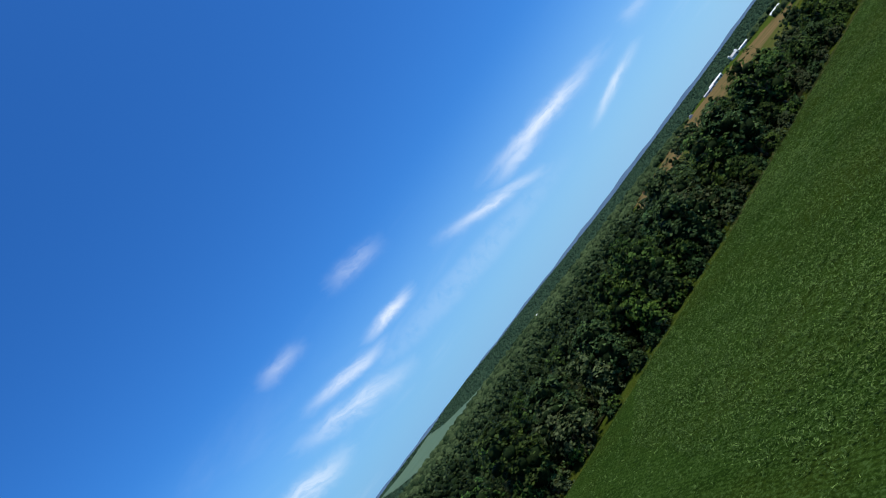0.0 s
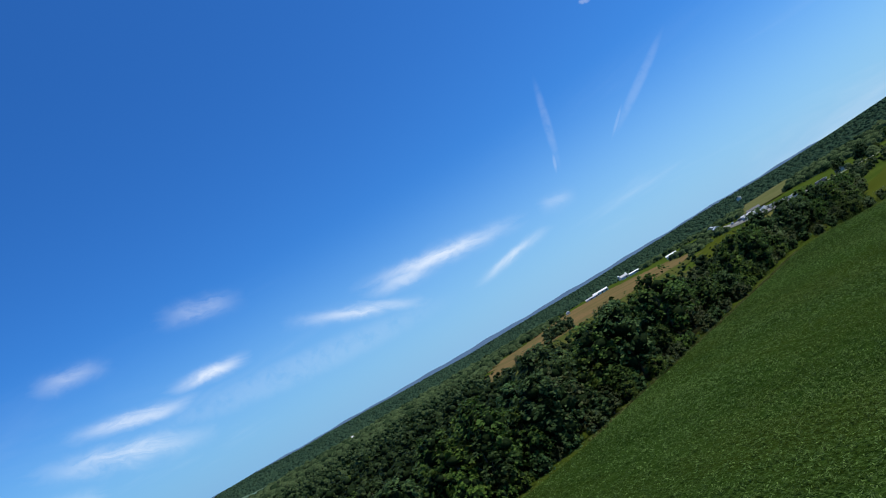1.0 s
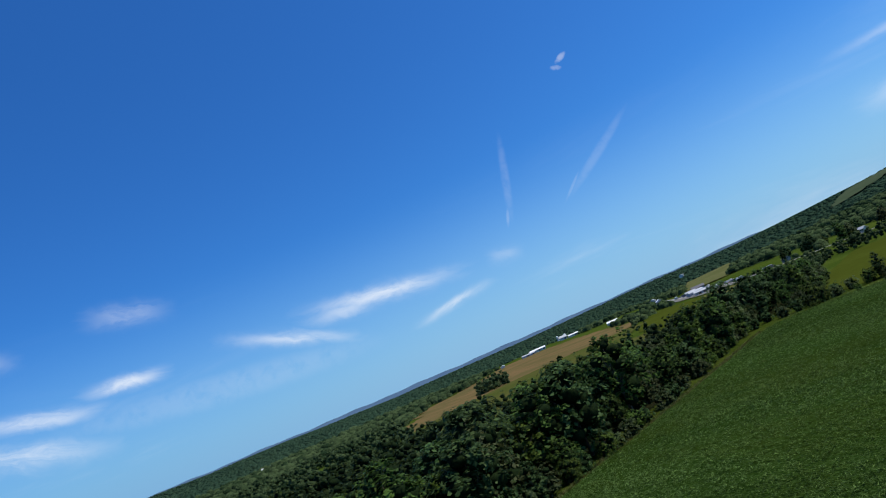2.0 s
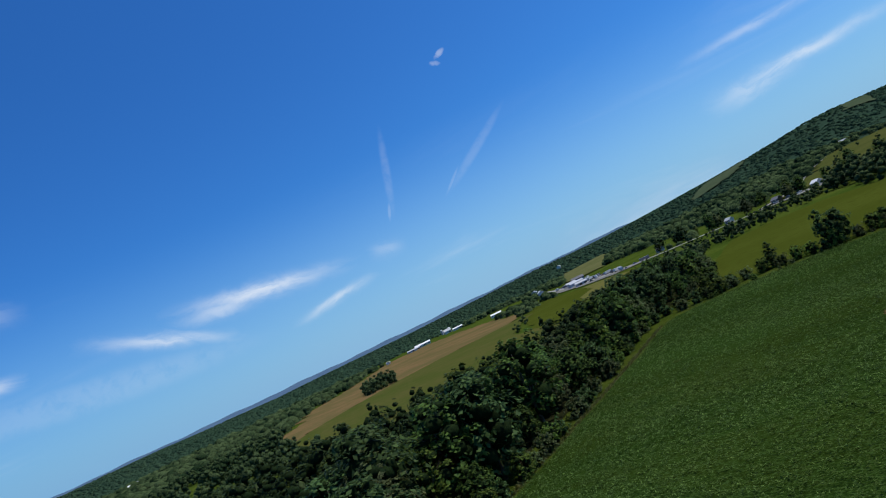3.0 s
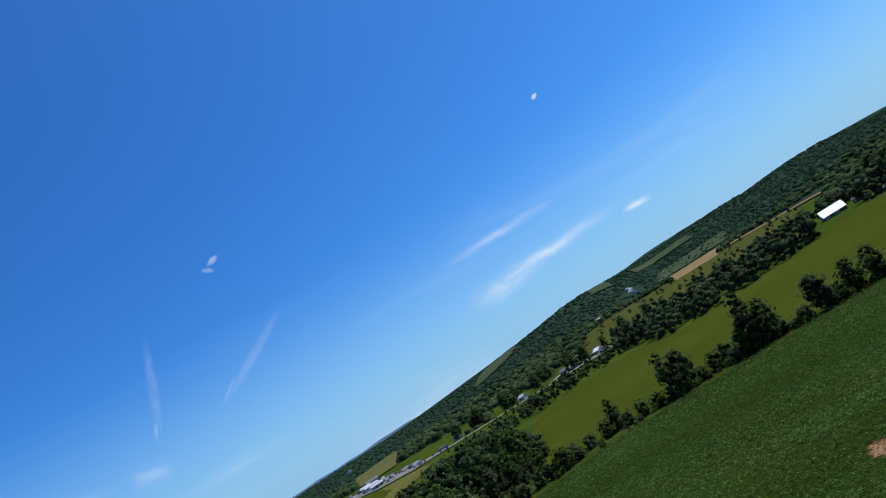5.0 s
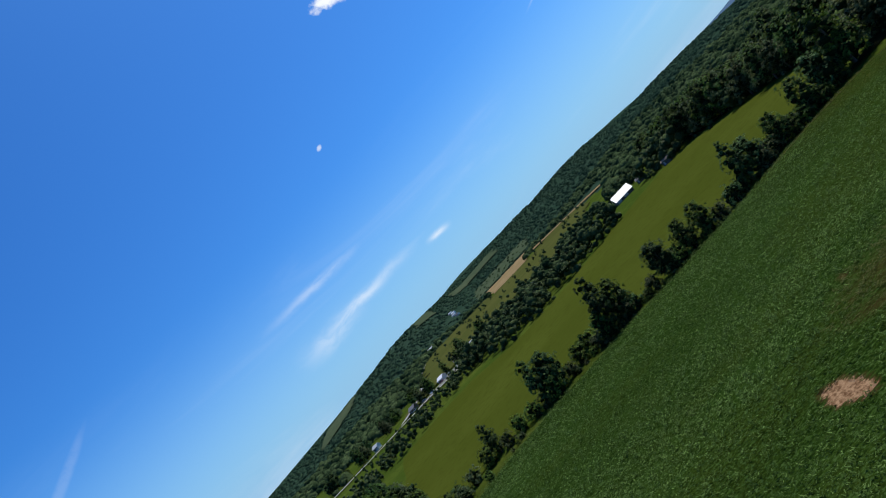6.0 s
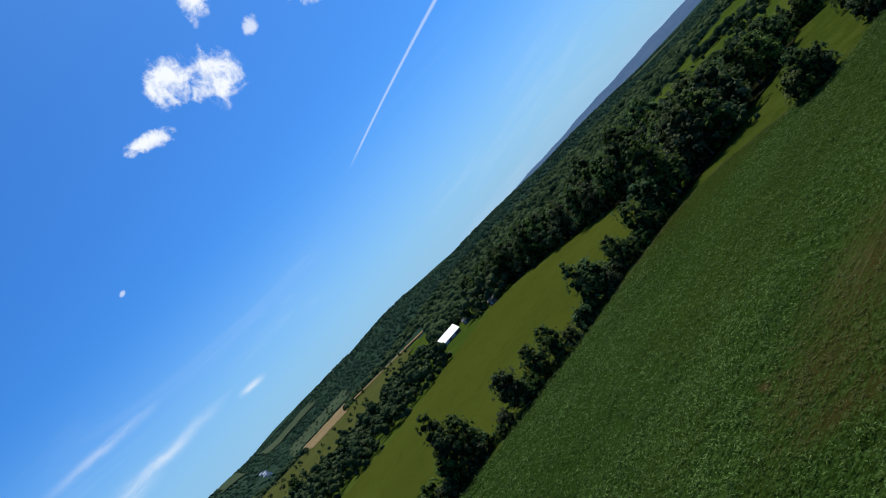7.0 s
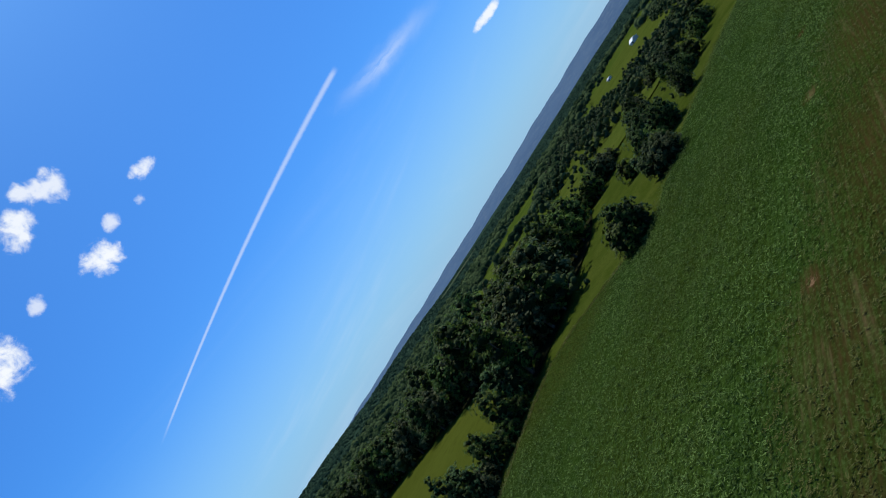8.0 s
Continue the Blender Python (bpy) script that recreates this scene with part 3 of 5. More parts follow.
ribbon("road", ROAD, 7.5, M_ROAD, 0.75, "pale grey asphalt village road", "road")
ribbon("driveway", [(410, 250), (470, 262), (515, 273), (600, 305), (700, 340), (790, 360)], 4.5, M_ROAD, 1.1, "pale gravel drive climbing to a house", "driveway")
sheet("gravel_yard", [(402, 330), (420, 345), (440, 395), (470, 440), (520, 520), (505, 540), (450, 470), (418, 410), (398, 360)], M_GRAVEL, 0.6, "pale gravel yard with parked vehicles", "yard", sway=1)


# ---- vegetation ----
def ico_low():
    bm = bmesh.new()
    bmesh.ops.create_icosphere(bm, subdivisions=1, radius=1)
    v = np.array([x.co[:] for x in bm.verts])
    f = np.array([[y.index for y in x.verts] for x in bm.faces])
    bm.free()
    return v, f


LOW = ico_low()


def sprays(rng, centre, way, size):
    """Leaf sprays: a small uneven kite for each centre, facing about along its way."""
    k = len(centre)
    way = way + rng.normal(0, 0.32, (k, 3))
    way /= np.linalg.norm(way, axis=1)[:, None] + 1e-9
    up = rng.normal(0, 1, (k, 3))
    a = np.cross(way, up)
    a /= np.linalg.norm(a, axis=1)[:, None] + 1e-9
    b = np.cross(way, a)
    s = size * rng.uniform(0.6, 1.3, (k, 1))
    droop = way * s * rng.uniform(-0.35, 0.1, (k, 1))
    v = np.stack([centre - a * s, centre - b * s * rng.uniform(0.4, 0.8, (k, 1)) + droop, centre + a * s * rng.uniform(0.7, 1.1, (k, 1)), centre + b * s * rng.uniform(0.4, 0.8, (k, 1)) + droop], 1)
    i = np.arange(k)[:, None] * 4
    f = np.concatenate([i + [[0, 1, 2]], i + [[0, 2, 3]]], 1).reshape(-1, 3)
    return v.reshape(-1, 3), f


def crown_arrays(rng, height, radius, bottom, lobes, leaves, size, taper=0.0, core=LOW, heart_size=0.55):
    """Leaf sprays and dark inner masses of a crown. taper: 0 round, 1 pointed."""
    cs, rs = [], []
    for i in range(lobes):
        t = (i + rng.uniform(0.2, 0.8)) / lobes
        z = bottom + (height - bottom) * t
        wide = radius * ((1 - t) * 0.95 + 0.1 if taper > 0.5 else math.sin(math.pi * (0.2 + 0.72 * t)) ** 0.8)
        r = max(0.5, wide * rng.uniform(0.42, 0.62) if taper < 0.5 else wide * rng.uniform(0.62, 0.85))
        ang = i * 2.4 + rng.uniform(-0.5, 0.5)
        d = max(0.0, wide - r) * rng.uniform(0.7, 1.15)
        cs.append((d * math.cos(ang), d * math.sin(ang), min(z, height - r * 0.9)))
        rs.append(r)
    cs, rs = np.array(cs), np.array(rs)
    tufts = max(lobes * 3, leaves // 14)
    pick = rng.choice(lobes, tufts, p=rs ** 2 / (rs ** 2).sum())
    out = rng.normal(0, 1, (tufts, 3))
    out[:, 2] += 0.45
    out /= np.linalg.norm(out, axis=1)[:, None]
    heart = cs[pick] + out * rs[pick][:, None] * rng.uniform(0.8, 1.18, (tufts, 1)) * np.array([1, 1, 0.92])
    reach = rng.uniform(0.22, 0.42, tufts) * rs[pick]
    shoot = rng.uniform(0, 1, tufts) < 0.16
    heart[shoot] += (out[shoot] * 0.5 + [0, 0, 0.35]) * rs[pick][shoot][:, None] * rng.uniform(0.3, 1.0, (shoot.sum(), 1))
    reach[shoot] *= 0.7
    own = rng.integers(tufts, size=leaves)
    off = rng.normal(0, 0.6, (leaves, 3))
    off -= out[own] * (off * out[own]).sum(1)[:, None] * 0.6
    pos = heart[own] + off * reach[own][:, None]
    pos[:, 2] -= (off ** 2).sum(1) * reach[own] * 0.22
    pos[:, 2] = np.maximum(pos[:, 2], bottom * 0.6)
    lv, lf = sprays(rng, pos, out[own] * 0.8 + off * 0.35 + [0, 0, 0.85], size)
    # filling masses; in M_CORE their darkness stands for the shade inside the crown
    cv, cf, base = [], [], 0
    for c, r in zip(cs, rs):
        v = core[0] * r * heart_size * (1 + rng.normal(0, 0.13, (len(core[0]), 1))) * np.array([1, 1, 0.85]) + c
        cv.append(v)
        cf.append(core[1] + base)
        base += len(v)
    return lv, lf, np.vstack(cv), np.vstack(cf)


def crown_mesh(name, rng, leaf, **shape):
    lv, lf, cv, cf = crown_arrays(rng, **shape)
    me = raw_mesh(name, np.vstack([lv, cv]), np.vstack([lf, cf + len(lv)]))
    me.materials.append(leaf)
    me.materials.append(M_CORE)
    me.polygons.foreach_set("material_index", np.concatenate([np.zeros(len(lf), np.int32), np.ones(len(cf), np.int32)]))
    return me


def tube(bm, a, b, ra, rb, sides=7):
    a, b = Vector(a), Vector(b)
    turn = (b - a).to_track_quat("Z", "Y").to_matrix()
    rings = [[bm.verts.new(p + turn @ Vector((r * math.cos(k * math.tau / sides), r * math.sin(k * math.tau / sides), 0))) for k in range(sides)] for p, r in ((a, ra), (b, rb))]
    for k in range(sides):
        bm.faces.new((rings[0][k], rings[0][(k + 1) % sides], rings[1][(k + 1) % sides], rings[1][k]))
    bm.faces.new(rings[1])
    bm.faces.new(rings[0][::-1])


def trunk_mesh(rng, height, thick, limbs, spread):
    bm = bmesh.new()
    fork = height * rng.uniform(0.3, 0.42)
    tube(bm, (0, 0, -0.4), (0.1, 0.05, fork), thick * 1.25, thick * 0.8)
    tube(bm, (0.1, 0.05, fork), (0.2, -0.1, height * 0.85), thick * 0.8, thick * 0.2)
    for i in range(limbs):
        ang = i * math.tau / limbs + rng.uniform(-0.5, 0.5)
        z = fork * rng.uniform(0.85, 1.35)
        tube(bm, (0.1, 0.05, z), (spread * math.cos(ang), spread * math.sin(ang), z + height * rng.uniform(0.2, 0.4)), thick * 0.45, thick * 0.12, 5)
    me = bpy.data.meshes.new("trunk")
    bm.to_mesh(me)
    bm.free()
    me.materials.append(M_BARK)
    return me


def make_tree(kind, seed, leaf, label, category, height, radius, bottom, lobes, leaves, size, taper=0.0, thick=0.22, limbs=4):
    """A tree at the origin: trunk with limbs, and a crown."""
    rng = np.random.default_rng(seed)
    root = tagged(new(kind), label, category)
    crown = new("crown", crown_mesh("crown", rng, leaf, height=height, radius=radius, bottom=bottom, lobes=lobes, leaves=leaves, size=size, taper=taper))
    trunk = new("trunk", trunk_mesh(rng, height, thick, limbs, radius * 0.55))
    crown.parent = trunk.parent = root
    return root


def plant(model, x, y, size=1.0, turn=0.0, squash=1.0):
    m = pose(x, y, float(lift(x, y)) - 0.05, 0, 0, turn)
    ob = copy_thing(model, m)
    ob.scale = (size, size, size * squash)
    return ob


def retire(models):
    """Takes away the models that were only there to be copied."""
    for ob in models:
        for o in (*ob.children_recursive, ob):
            bpy.data.objects.remove(o)


TREES = [
    make_tree("maple_tree", 11, LEAVES[0], "full green broadleaf tree in the field-side wood", "tree", 10.5, 4.2, 1.4, 17, 1950, 0.31),
    make_tree("oak_tree", 12, LEAVES[1], "dark green oak with a lumpy crown in the wood", "tree", 11.5, 4.8, 1.5, 19, 2100, 0.32),
    make_tree("ash_tree", 13, LEAVES[3], "light green ash tree standing in the wood", "tree", 10.0, 3.8, 1.3, 16, 1800, 0.3),
    make_tree("walnut_tree", 14, LEAVES[0], "tall green tree with a rounded open crown", "tree", 12.0, 4.4, 1.8, 17, 1950, 0.32),
    make_tree("willow_tree", 15, LEAVES[2], "grey green willow in the wood", "tree", 9.0, 4.0, 0.8, 16, 1800, 0.3),
    make_tree("wild_cherry_tree", 16, LEAVES[1], "slender dark green tree in the wood", "tree", 11.0, 3.0, 0.7, 18, 1800, 0.29),
]
SHRUBS = [
    make_tree("hedge_shrub", 21, LEAVES[1], "dense dark green shrub in the hedgerow", "shrub", 4.2, 2.9, 0.2, 12, 950, 0.24, thick=0.1),
    make_tree("hawthorn_shrub", 22, LEAVES[2], "grey green hawthorn shrub in the hedgerow", "shrub", 3.6, 2.6, 0.2, 11, 900, 0.23, thick=0.1),
    make_tree("vine_covered_shrub", 23, LEAVES[3], "bright green vine-covered shrub in the hedgerow", "shrub", 4.6, 2.7, 0.2, 12, 950, 0.24, thick=0.1),
]
WOOD = [(-70, 88), (0, 101.5), (27, 107.5), (57, 115), (83, 122.5), (109, 133.5), (125, 140), (141, 147), (154, 149.5), (168, 149.5), (185, 153), (203, 163), (230, 182), (250, 222), (222, 228), (200, 214), (172, 203), (140, 200), (100, 206), (60, 216), (-70, 215)]
BIG_WOOD = [(203, 41), (207, 25), (213, 9), (219, -6), (226, -18), (240, -34), (262, -48), (300, -60), (420, -60), (520, -10), (430, 58), (400, 52), (345, 41), (305, 28), (268, 22), (246, 17), (226, 21), (213, 32)]
# litter coloured near black, so the shade under the trees is in it
M_FLOOR = two_tone("litter_and_shade", (0.012, 0.014, 0.006), (0.02, 0.02, 0.009), 0.3, gloss=0.0, fine=2.0, c=(0.01, 0.016, 0.005), bump=0.2)
sheet("wood_floor", [(x, y + 5.5) for x, y in WOOD[:13]] + WOOD[13:], M_FLOOR, 0.3, "leaf litter under the wood, coloured dark for its shade", "wood floor", sway=1.0)
sheet("wood_floor", BIG_WOOD, M_FLOOR, 0.42, "leaf litter under the tall wood, coloured dark for its shade", "wood floor", sway=1.0)


def spaced(poly, gap, seed, keep=None):
    """Points in a polygon, about gap apart, unevenly."""
    rng = np.random.default_rng(seed)
    xs, ys = [p[0] for p in poly], [p[1] for p in poly]
    gx, gy = np.meshgrid(np.arange(min(xs), max(xs), gap), np.arange(min(ys), max(ys), gap * 0.87))
    gx = gx + (np.arange(len(gx)) % 2)[:, None] * gap / 2
    p = np.stack([gx.ravel(), gy.ravel()], 1) + rng.normal(0, gap * 0.2, (gx.size, 2))
    p = p[inside(poly, p[:, 0], p[:, 1])]
    return p if keep is None else p[keep(p[:, 0], p[:, 1])]


def edge_gap(x, y, line):
    """The distance from points to a line."""
    best = np.full(np.shape(x), 1e9)
    for (xa, ya), (xb, yb) in zip(line, line[1:]):
        t = np.clip(((x - xa) * (xb - xa) + (y - ya) * (yb - ya)) / ((xb - xa) ** 2 + (yb - ya) ** 2), 0, 1)
        best = np.minimum(best, np.hypot(x - xa - t * (xb - xa), y - ya - t * (yb - ya)))
    return best


rng = np.random.default_rng(5)
front = WOOD[:13]
pts = spaced(WOOD, 6.5, 31)
depth = edge_gap(pts[:, 0], pts[:, 1], front)
near_wood, back_wood = pts[(depth > np.interp(pts[:, 0], [60, 85], [0.8, 2.4])) & (depth < 19)], pts[depth >= 19]
for x, y in near_wood:
    plant(TREES[rng.integers(6)], x, y, rng.choice([0.6, 0.75, 0.95, 1.1, 1.3, 1.42]) * rng.uniform(0.92, 1.08) * float(np.interp(x, [100, 122, 148, 157, 180, 200], [1.0, 0.82, 0.82, 0.9, 0.8, 0.62])), rng.uniform(0, 360), rng.uniform(0.85, 1.1))
wood_front = BIG_WOOD[10:] + BIG_WOOD[:7]
for x, y in spaced(BIG_WOOD, 7.4, 33, lambda x, y: edge_gap(x, y, wood_front) < 20):
    plant(TREES[rng.choice([0, 2, 3, 4, 4, 2])], x, y, rng.uniform(1.1, 1.6) * float(np.interp(y, [-50, -15, 5], [0.5, 0.72, 1.0])), rng.uniform(0, 360), rng.uniform(0.9, 1.1))
# brush along the foot of the wood
for (xa, ya), (xb, yb) in zip(front, front[1:]):
    k = int(math.hypot(xb - xa, yb - ya) / 4.2)
    for i in range(k):
        t = (i + rng.uniform(0, 1)) / k
        plant(SHRUBS[rng.integers(3)], xa + (xb - xa) * t + rng.normal(0, 0.6), ya + (yb - ya) * t + rng.normal(1.2, 0.5), rng.uniform(0.5, 0.9), rng.uniform(0, 360))
HEDGE_GROUP = "trees and shrubs of the hedgerow"


def hedge_plant(model, x, y, size):
    tagged(plant(model, x, y, size, rng.uniform(0, 360), rng.uniform(0.92, 1.1)), group=HEDGE_GROUP)


# taller trees of the hedgerow: x, y, model, size
HEDGE_TREES = [(176, 131, 5, 0.62), (176.5, 117.5, 5, 0.8), (178, 115, 1, 0.66), (182, 100.5, 5, 0.98), (184, 98, 3, 0.64), (181, 103, 0, 0.55), (185, 88, 1, 0.66), (187, 82, 0, 0.64), (188.5, 78, 3, 0.55), (194, 66, 5, 0.84), (196, 63, 1, 0.68),
               (199, 56, 0, 0.66), (202, 48, 3, 0.7), (205, 42, 1, 0.8)]
HEDGE_SHRUBS = [(157, 146), (160, 144), (162, 141.5), (164, 139.5), (166, 137.5), (165, 145), (167, 142), (169, 139), (171, 136), (174, 128), (175.5, 125), (176, 121.5), (180, 112.5), (182.5, 110), (183.5, 107.5), (180.5, 105), (184, 92), (186, 85), (188, 75), (190, 71), (192, 69), (197, 60), (200, 53), (203, 45), (195, 62.5), (198.5, 57), (199, 51), (201.5, 49), (201, 46), (203, 41), (198, 54)]
# clumps of trees and shrubs beyond the end of the hedgerow: x, y, half width, how many
CLUMPS = [(182.5, 16, 3.2, 7), (185, -5, 3.2, 6), (192, -13, 2.6, 4), (208, -21, 1, 1), (196, -27, 3, 5), (207, -37, 3, 5), (216, -46, 3, 4), (242, -29, 3, 5), (239, -38, 3, 5), (240, -48, 3, 5), (245, -58, 3, 4), (205, -60, 2, 3), (211, -86, 2, 2), (196, -42, 1.5, 2), (204, -66, 1, 1),
          (215, -75, 1.5, 2), (227, -84, 2, 2), (245, -84, 4, 4), (248, -110, 5, 5), (253, -140, 6, 5), (256, -160, 4, 3), (214, -96, 4, 3)]
for (xa, ya), (xb, yb) in zip(HEDGE, HEDGE[1:]):
    for i in range(int(math.hypot(xb - xa, yb - ya) / 3.0)):
        t = rng.uniform(0, 1)
        plant(SHRUBS[rng.integers(3)], xa + (xb - xa) * t + rng.uniform(2.5, 5.5), ya + (yb - ya) * t, rng.uniform(0.18, 0.46), rng.uniform(0, 360))
for x, y, which, size in HEDGE_TREES:
    hedge_plant(TREES[which], x, y, size)
    hedge_plant(SHRUBS[rng.integers(3)], x + rng.normal(0, 1.2), y + rng.normal(0, 1.6), rng.uniform(0.7, 1.05))
for x, y in HEDGE_SHRUBS:
    hedge_plant(SHRUBS[rng.integers(3)], x, y, rng.uniform(0.65, 1.0))
for x, y, wide, count in CLUMPS:
    for i in range(count):
        px, py = x + wide * math.cos(i * 2.4) * (0.3 + 0.7 * i / count), y + 1.4 * wide * math.sin(i * 2.4) * (0.3 + 0.7 * i / count)
        if i % 3 == 1:
            hedge_plant(TREES[rng.integers(6)], px, py, rng.uniform(0.58, 0.74))
        else:
            hedge_plant(SHRUBS[rng.integers(3)], px, py, rng.uniform(0.95, 1.4))
# trees round the village houses and along the road
for hx, hy in ((426, 217), (440, 202), (432, 284), (446, 352), (428, 248), (465, 300), (490, 280), (442, 320), (414, 190), (500, 300)):
    for i in range(4):
        ang, far = rng.uniform(0, math.tau), rng.uniform(8, 15)
        px, py = hx + far * math.cos(ang) + 3, hy + far * math.sin(ang)
        near = min(math.hypot(px - bx, py - by) for bx, by in ((424, 221), (436, 210), (442, 199), (432, 284), (446, 352), (428, 248)))
        if near > 7.5 and edge_gap(np.array([px]), np.array([py]), ROAD)[0] > 7:
            tagged(plant(TREES[rng.integers(6)], px, py, rng.uniform(0.7, 1.1), rng.uniform(0, 360)), group="trees of the village")
retire(TREES + SHRUBS)


def scatter(name, shapes, spots, material, core_material, label, category):
    """One mesh of many crowns. shapes: (vertices, faces, from which face on the inner mass is); spots: x, y, size, height scale."""
    rng = np.random.default_rng(len(spots))
    vs, fs, ms, base = [], [], [], 0
    which = rng.integers(len(shapes), size=len(spots))
    z = lift(spots[:, 0], spots[:, 1])
    for k, (v, f, cut) in enumerate(shapes):
        sel = spots[which == k]
        if not len(sel):
            continue
        ang = rng.uniform(0, math.tau, len(sel))
        c, s = np.cos(ang)[:, None], np.sin(ang)[:, None]
        size, tall = sel[:, 2:3], sel[:, 3:4]
        x = (v[None, :, 0] * c - v[None, :, 1] * s) * size + sel[:, :1]
        y = (v[None, :, 0] * s + v[None, :, 1] * c) * size + sel[:, 1:2]
        zz = v[None, :, 2] * size * tall + z[which == k][:, None] - 0.3
        vs.append(np.stack([x, y, zz], -1).reshape(-1, 3))
        fs.append((f[None] + (np.arange(len(sel)) * len(v))[:, None, None]).reshape(-1, 3) + base)
        ms.append(np.tile((np.arange(len(f)) >= cut).astype(np.int32), len(sel)))
        base += len(sel) * len(v)
    me = raw_mesh(name, np.vstack(vs), np.vstack(fs), shapes is HILL)
    me.materials.append(material)
    me.materials.append(core_material)
    me.polygons.foreach_set("material_index", np.concatenate(ms))
    return tagged(new(name, me), label, category, kind="stuff")


def mid_shapes(count, leaves, lobes, size, heart=0.66, core=LOW):
    out = []
    for i in range(count):
        lv, lf, cv, cf = crown_arrays(np.random.default_rng(70 + i), height=10, radius=4.2, bottom=0.8, lobes=lobes, leaves=leaves, size=size, heart_size=heart, core=core)
        out.append((np.vstack([lv, cv]), np.vstack([lf, cf + len(lv)]), len(lf)))
    return out


def far_shapes(count, sides, rings):
    """Crowns for the far woods: uneven lumpy domes."""
    out = []
    for i in range(count):
        g = np.random.default_rng(90 + i)
        v = []
        for k in range(rings):
            s = k / rings
            a = (np.arange(sides) + 0.5 * (k % 2)) * math.tau / sides + g.normal(0, 0.12, sides)
            reach = 5.0 * math.cos(s * 1.35) ** 0.7 * g.uniform(0.8, 1.2, (sides, 1))
            v.append(np.stack([np.cos(a), np.sin(a), np.zeros(sides)], 1) * reach + np.stack([np.zeros(sides), np.zeros(sides), 1.6 + 5.6 * math.sin(s * 1.5) + g.normal(0, 0.45, sides)], 1))
        v = np.vstack(v + [[[g.normal(0, 0.8), g.normal(0, 0.8), 7.8]]])
        f = []
        for k in range(rings - 1):
            for j in range(sides):
                a, b = k * sides + j, k * sides + (j + 1) % sides
                f += [[a, b, b + sides], [a, b + sides, a + sides]]
        f += [[(rings - 1) * sides + j, (rings - 1) * sides + (j + 1) % sides, rings * sides] for j in range(sides)]
        out.append((v, np.array(f), 10 ** 6))
    return out


WOODS, MID, FAR, HILL = mid_shapes(8, 270, 7, 0.48), mid_shapes(8, 120, 5, 0.46, 0.95), far_shapes(14, 7, 3), far_shapes(14, 5, 2)


def spots(p, lo, hi, seed, tall=1.0):
    g = np.random.default_rng(seed)
    return np.column_stack([p, g.uniform(lo, hi, len(p)), g.uniform(0.85, 1.15, len(p)) * tall])


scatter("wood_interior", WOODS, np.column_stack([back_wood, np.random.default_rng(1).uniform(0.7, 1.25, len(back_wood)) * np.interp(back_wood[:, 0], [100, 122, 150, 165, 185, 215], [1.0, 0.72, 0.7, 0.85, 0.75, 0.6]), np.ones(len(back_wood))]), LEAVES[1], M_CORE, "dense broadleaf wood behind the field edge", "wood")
far_wood = spots(spaced(BIG_WOOD, 8.0, 34, lambda x, y: edge_gap(x, y, wood_front) >= 20), 1.0, 1.35, 2)
far_wood[:, 2] *= np.interp(far_wood[:, 1], [-50, -10, 10], [0.5, 0.75, 1.0])
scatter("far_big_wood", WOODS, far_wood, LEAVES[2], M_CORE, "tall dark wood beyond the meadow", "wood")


def blocked(x, y):
    out = edge_gap(x, y, ROAD) < 14
    for poly in CLEARINGS + [FIELD, WOOD, BIG_WOOD]:
        out |= inside(poly, x, y)
    for bx, by, keep in BUILT:
        out |= np.hypot(x - bx, y - by) < keep
    return out


def toward(x, y, seed=3):
    """Wide soft noise that leaves openings between groups of trees."""
    return np.sin(x * 0.021 + 1.1 * np.sin(y * 0.017 + seed)) + np.sin(y * 0.026 + 1.3 * np.sin(x * 0.013 - seed)) + 0.6 * np.sin(x * 0.055 - y * 0.048)


BUILT = [(394, 80, 18), (362, 80, 14), (350, 78, 12), (372, 92, 14), (426, 217, 14), (438, 206, 12), (441, 198, 12), (430, 284, 14), (446, 350, 18), (945, 395, 25), (1215, 412, 25), (1260, 424, 25), (1180, 398, 25), (565, 885, 60), (630, 925, 40), (492, 690, 25), (466, 822, 15), (150, 930, 22),
         (457, 456, 25), (447, 434, 25), (611, 668, 20), (421, -363, 22), (454, -367, 15), (433, -352, 15), (525, 650, 20), (1072, 1050, 25), (480, 500, 30), (520, 540, 25), (425, 395, 22), (408, 355, 18)]


def wild(r_lo, r_hi, gap, seed):
    """Where trees grow wild between two distances from the field."""
    g = np.random.default_rng(seed)
    k = int(math.pi * (r_hi ** 2 - r_lo ** 2) / gap ** 2 * 205 / 360)
    r, az = np.sqrt(g.uniform(r_lo ** 2, r_hi ** 2, k)), g.uniform(-40, 165, k)
    x, y = 60 + r * np.sin(np.radians(az)), 70 + r * np.cos(np.radians(az))
    foot = np.interp(az, *TABLES[1])
    slope = r > foot - 60
    forest = (az < 22 + 0.004 * r) | ((az > 88) & (az < 112))
    open_land = np.where(az > 112, 0.2, np.where(az > 40, 0.45, 0.0))
    ok = slope | forest | (toward(x, y) > open_land)
    ok &= ~blocked(x, y) & (r < foot + 1330)
    return np.column_stack([x, y])[ok]


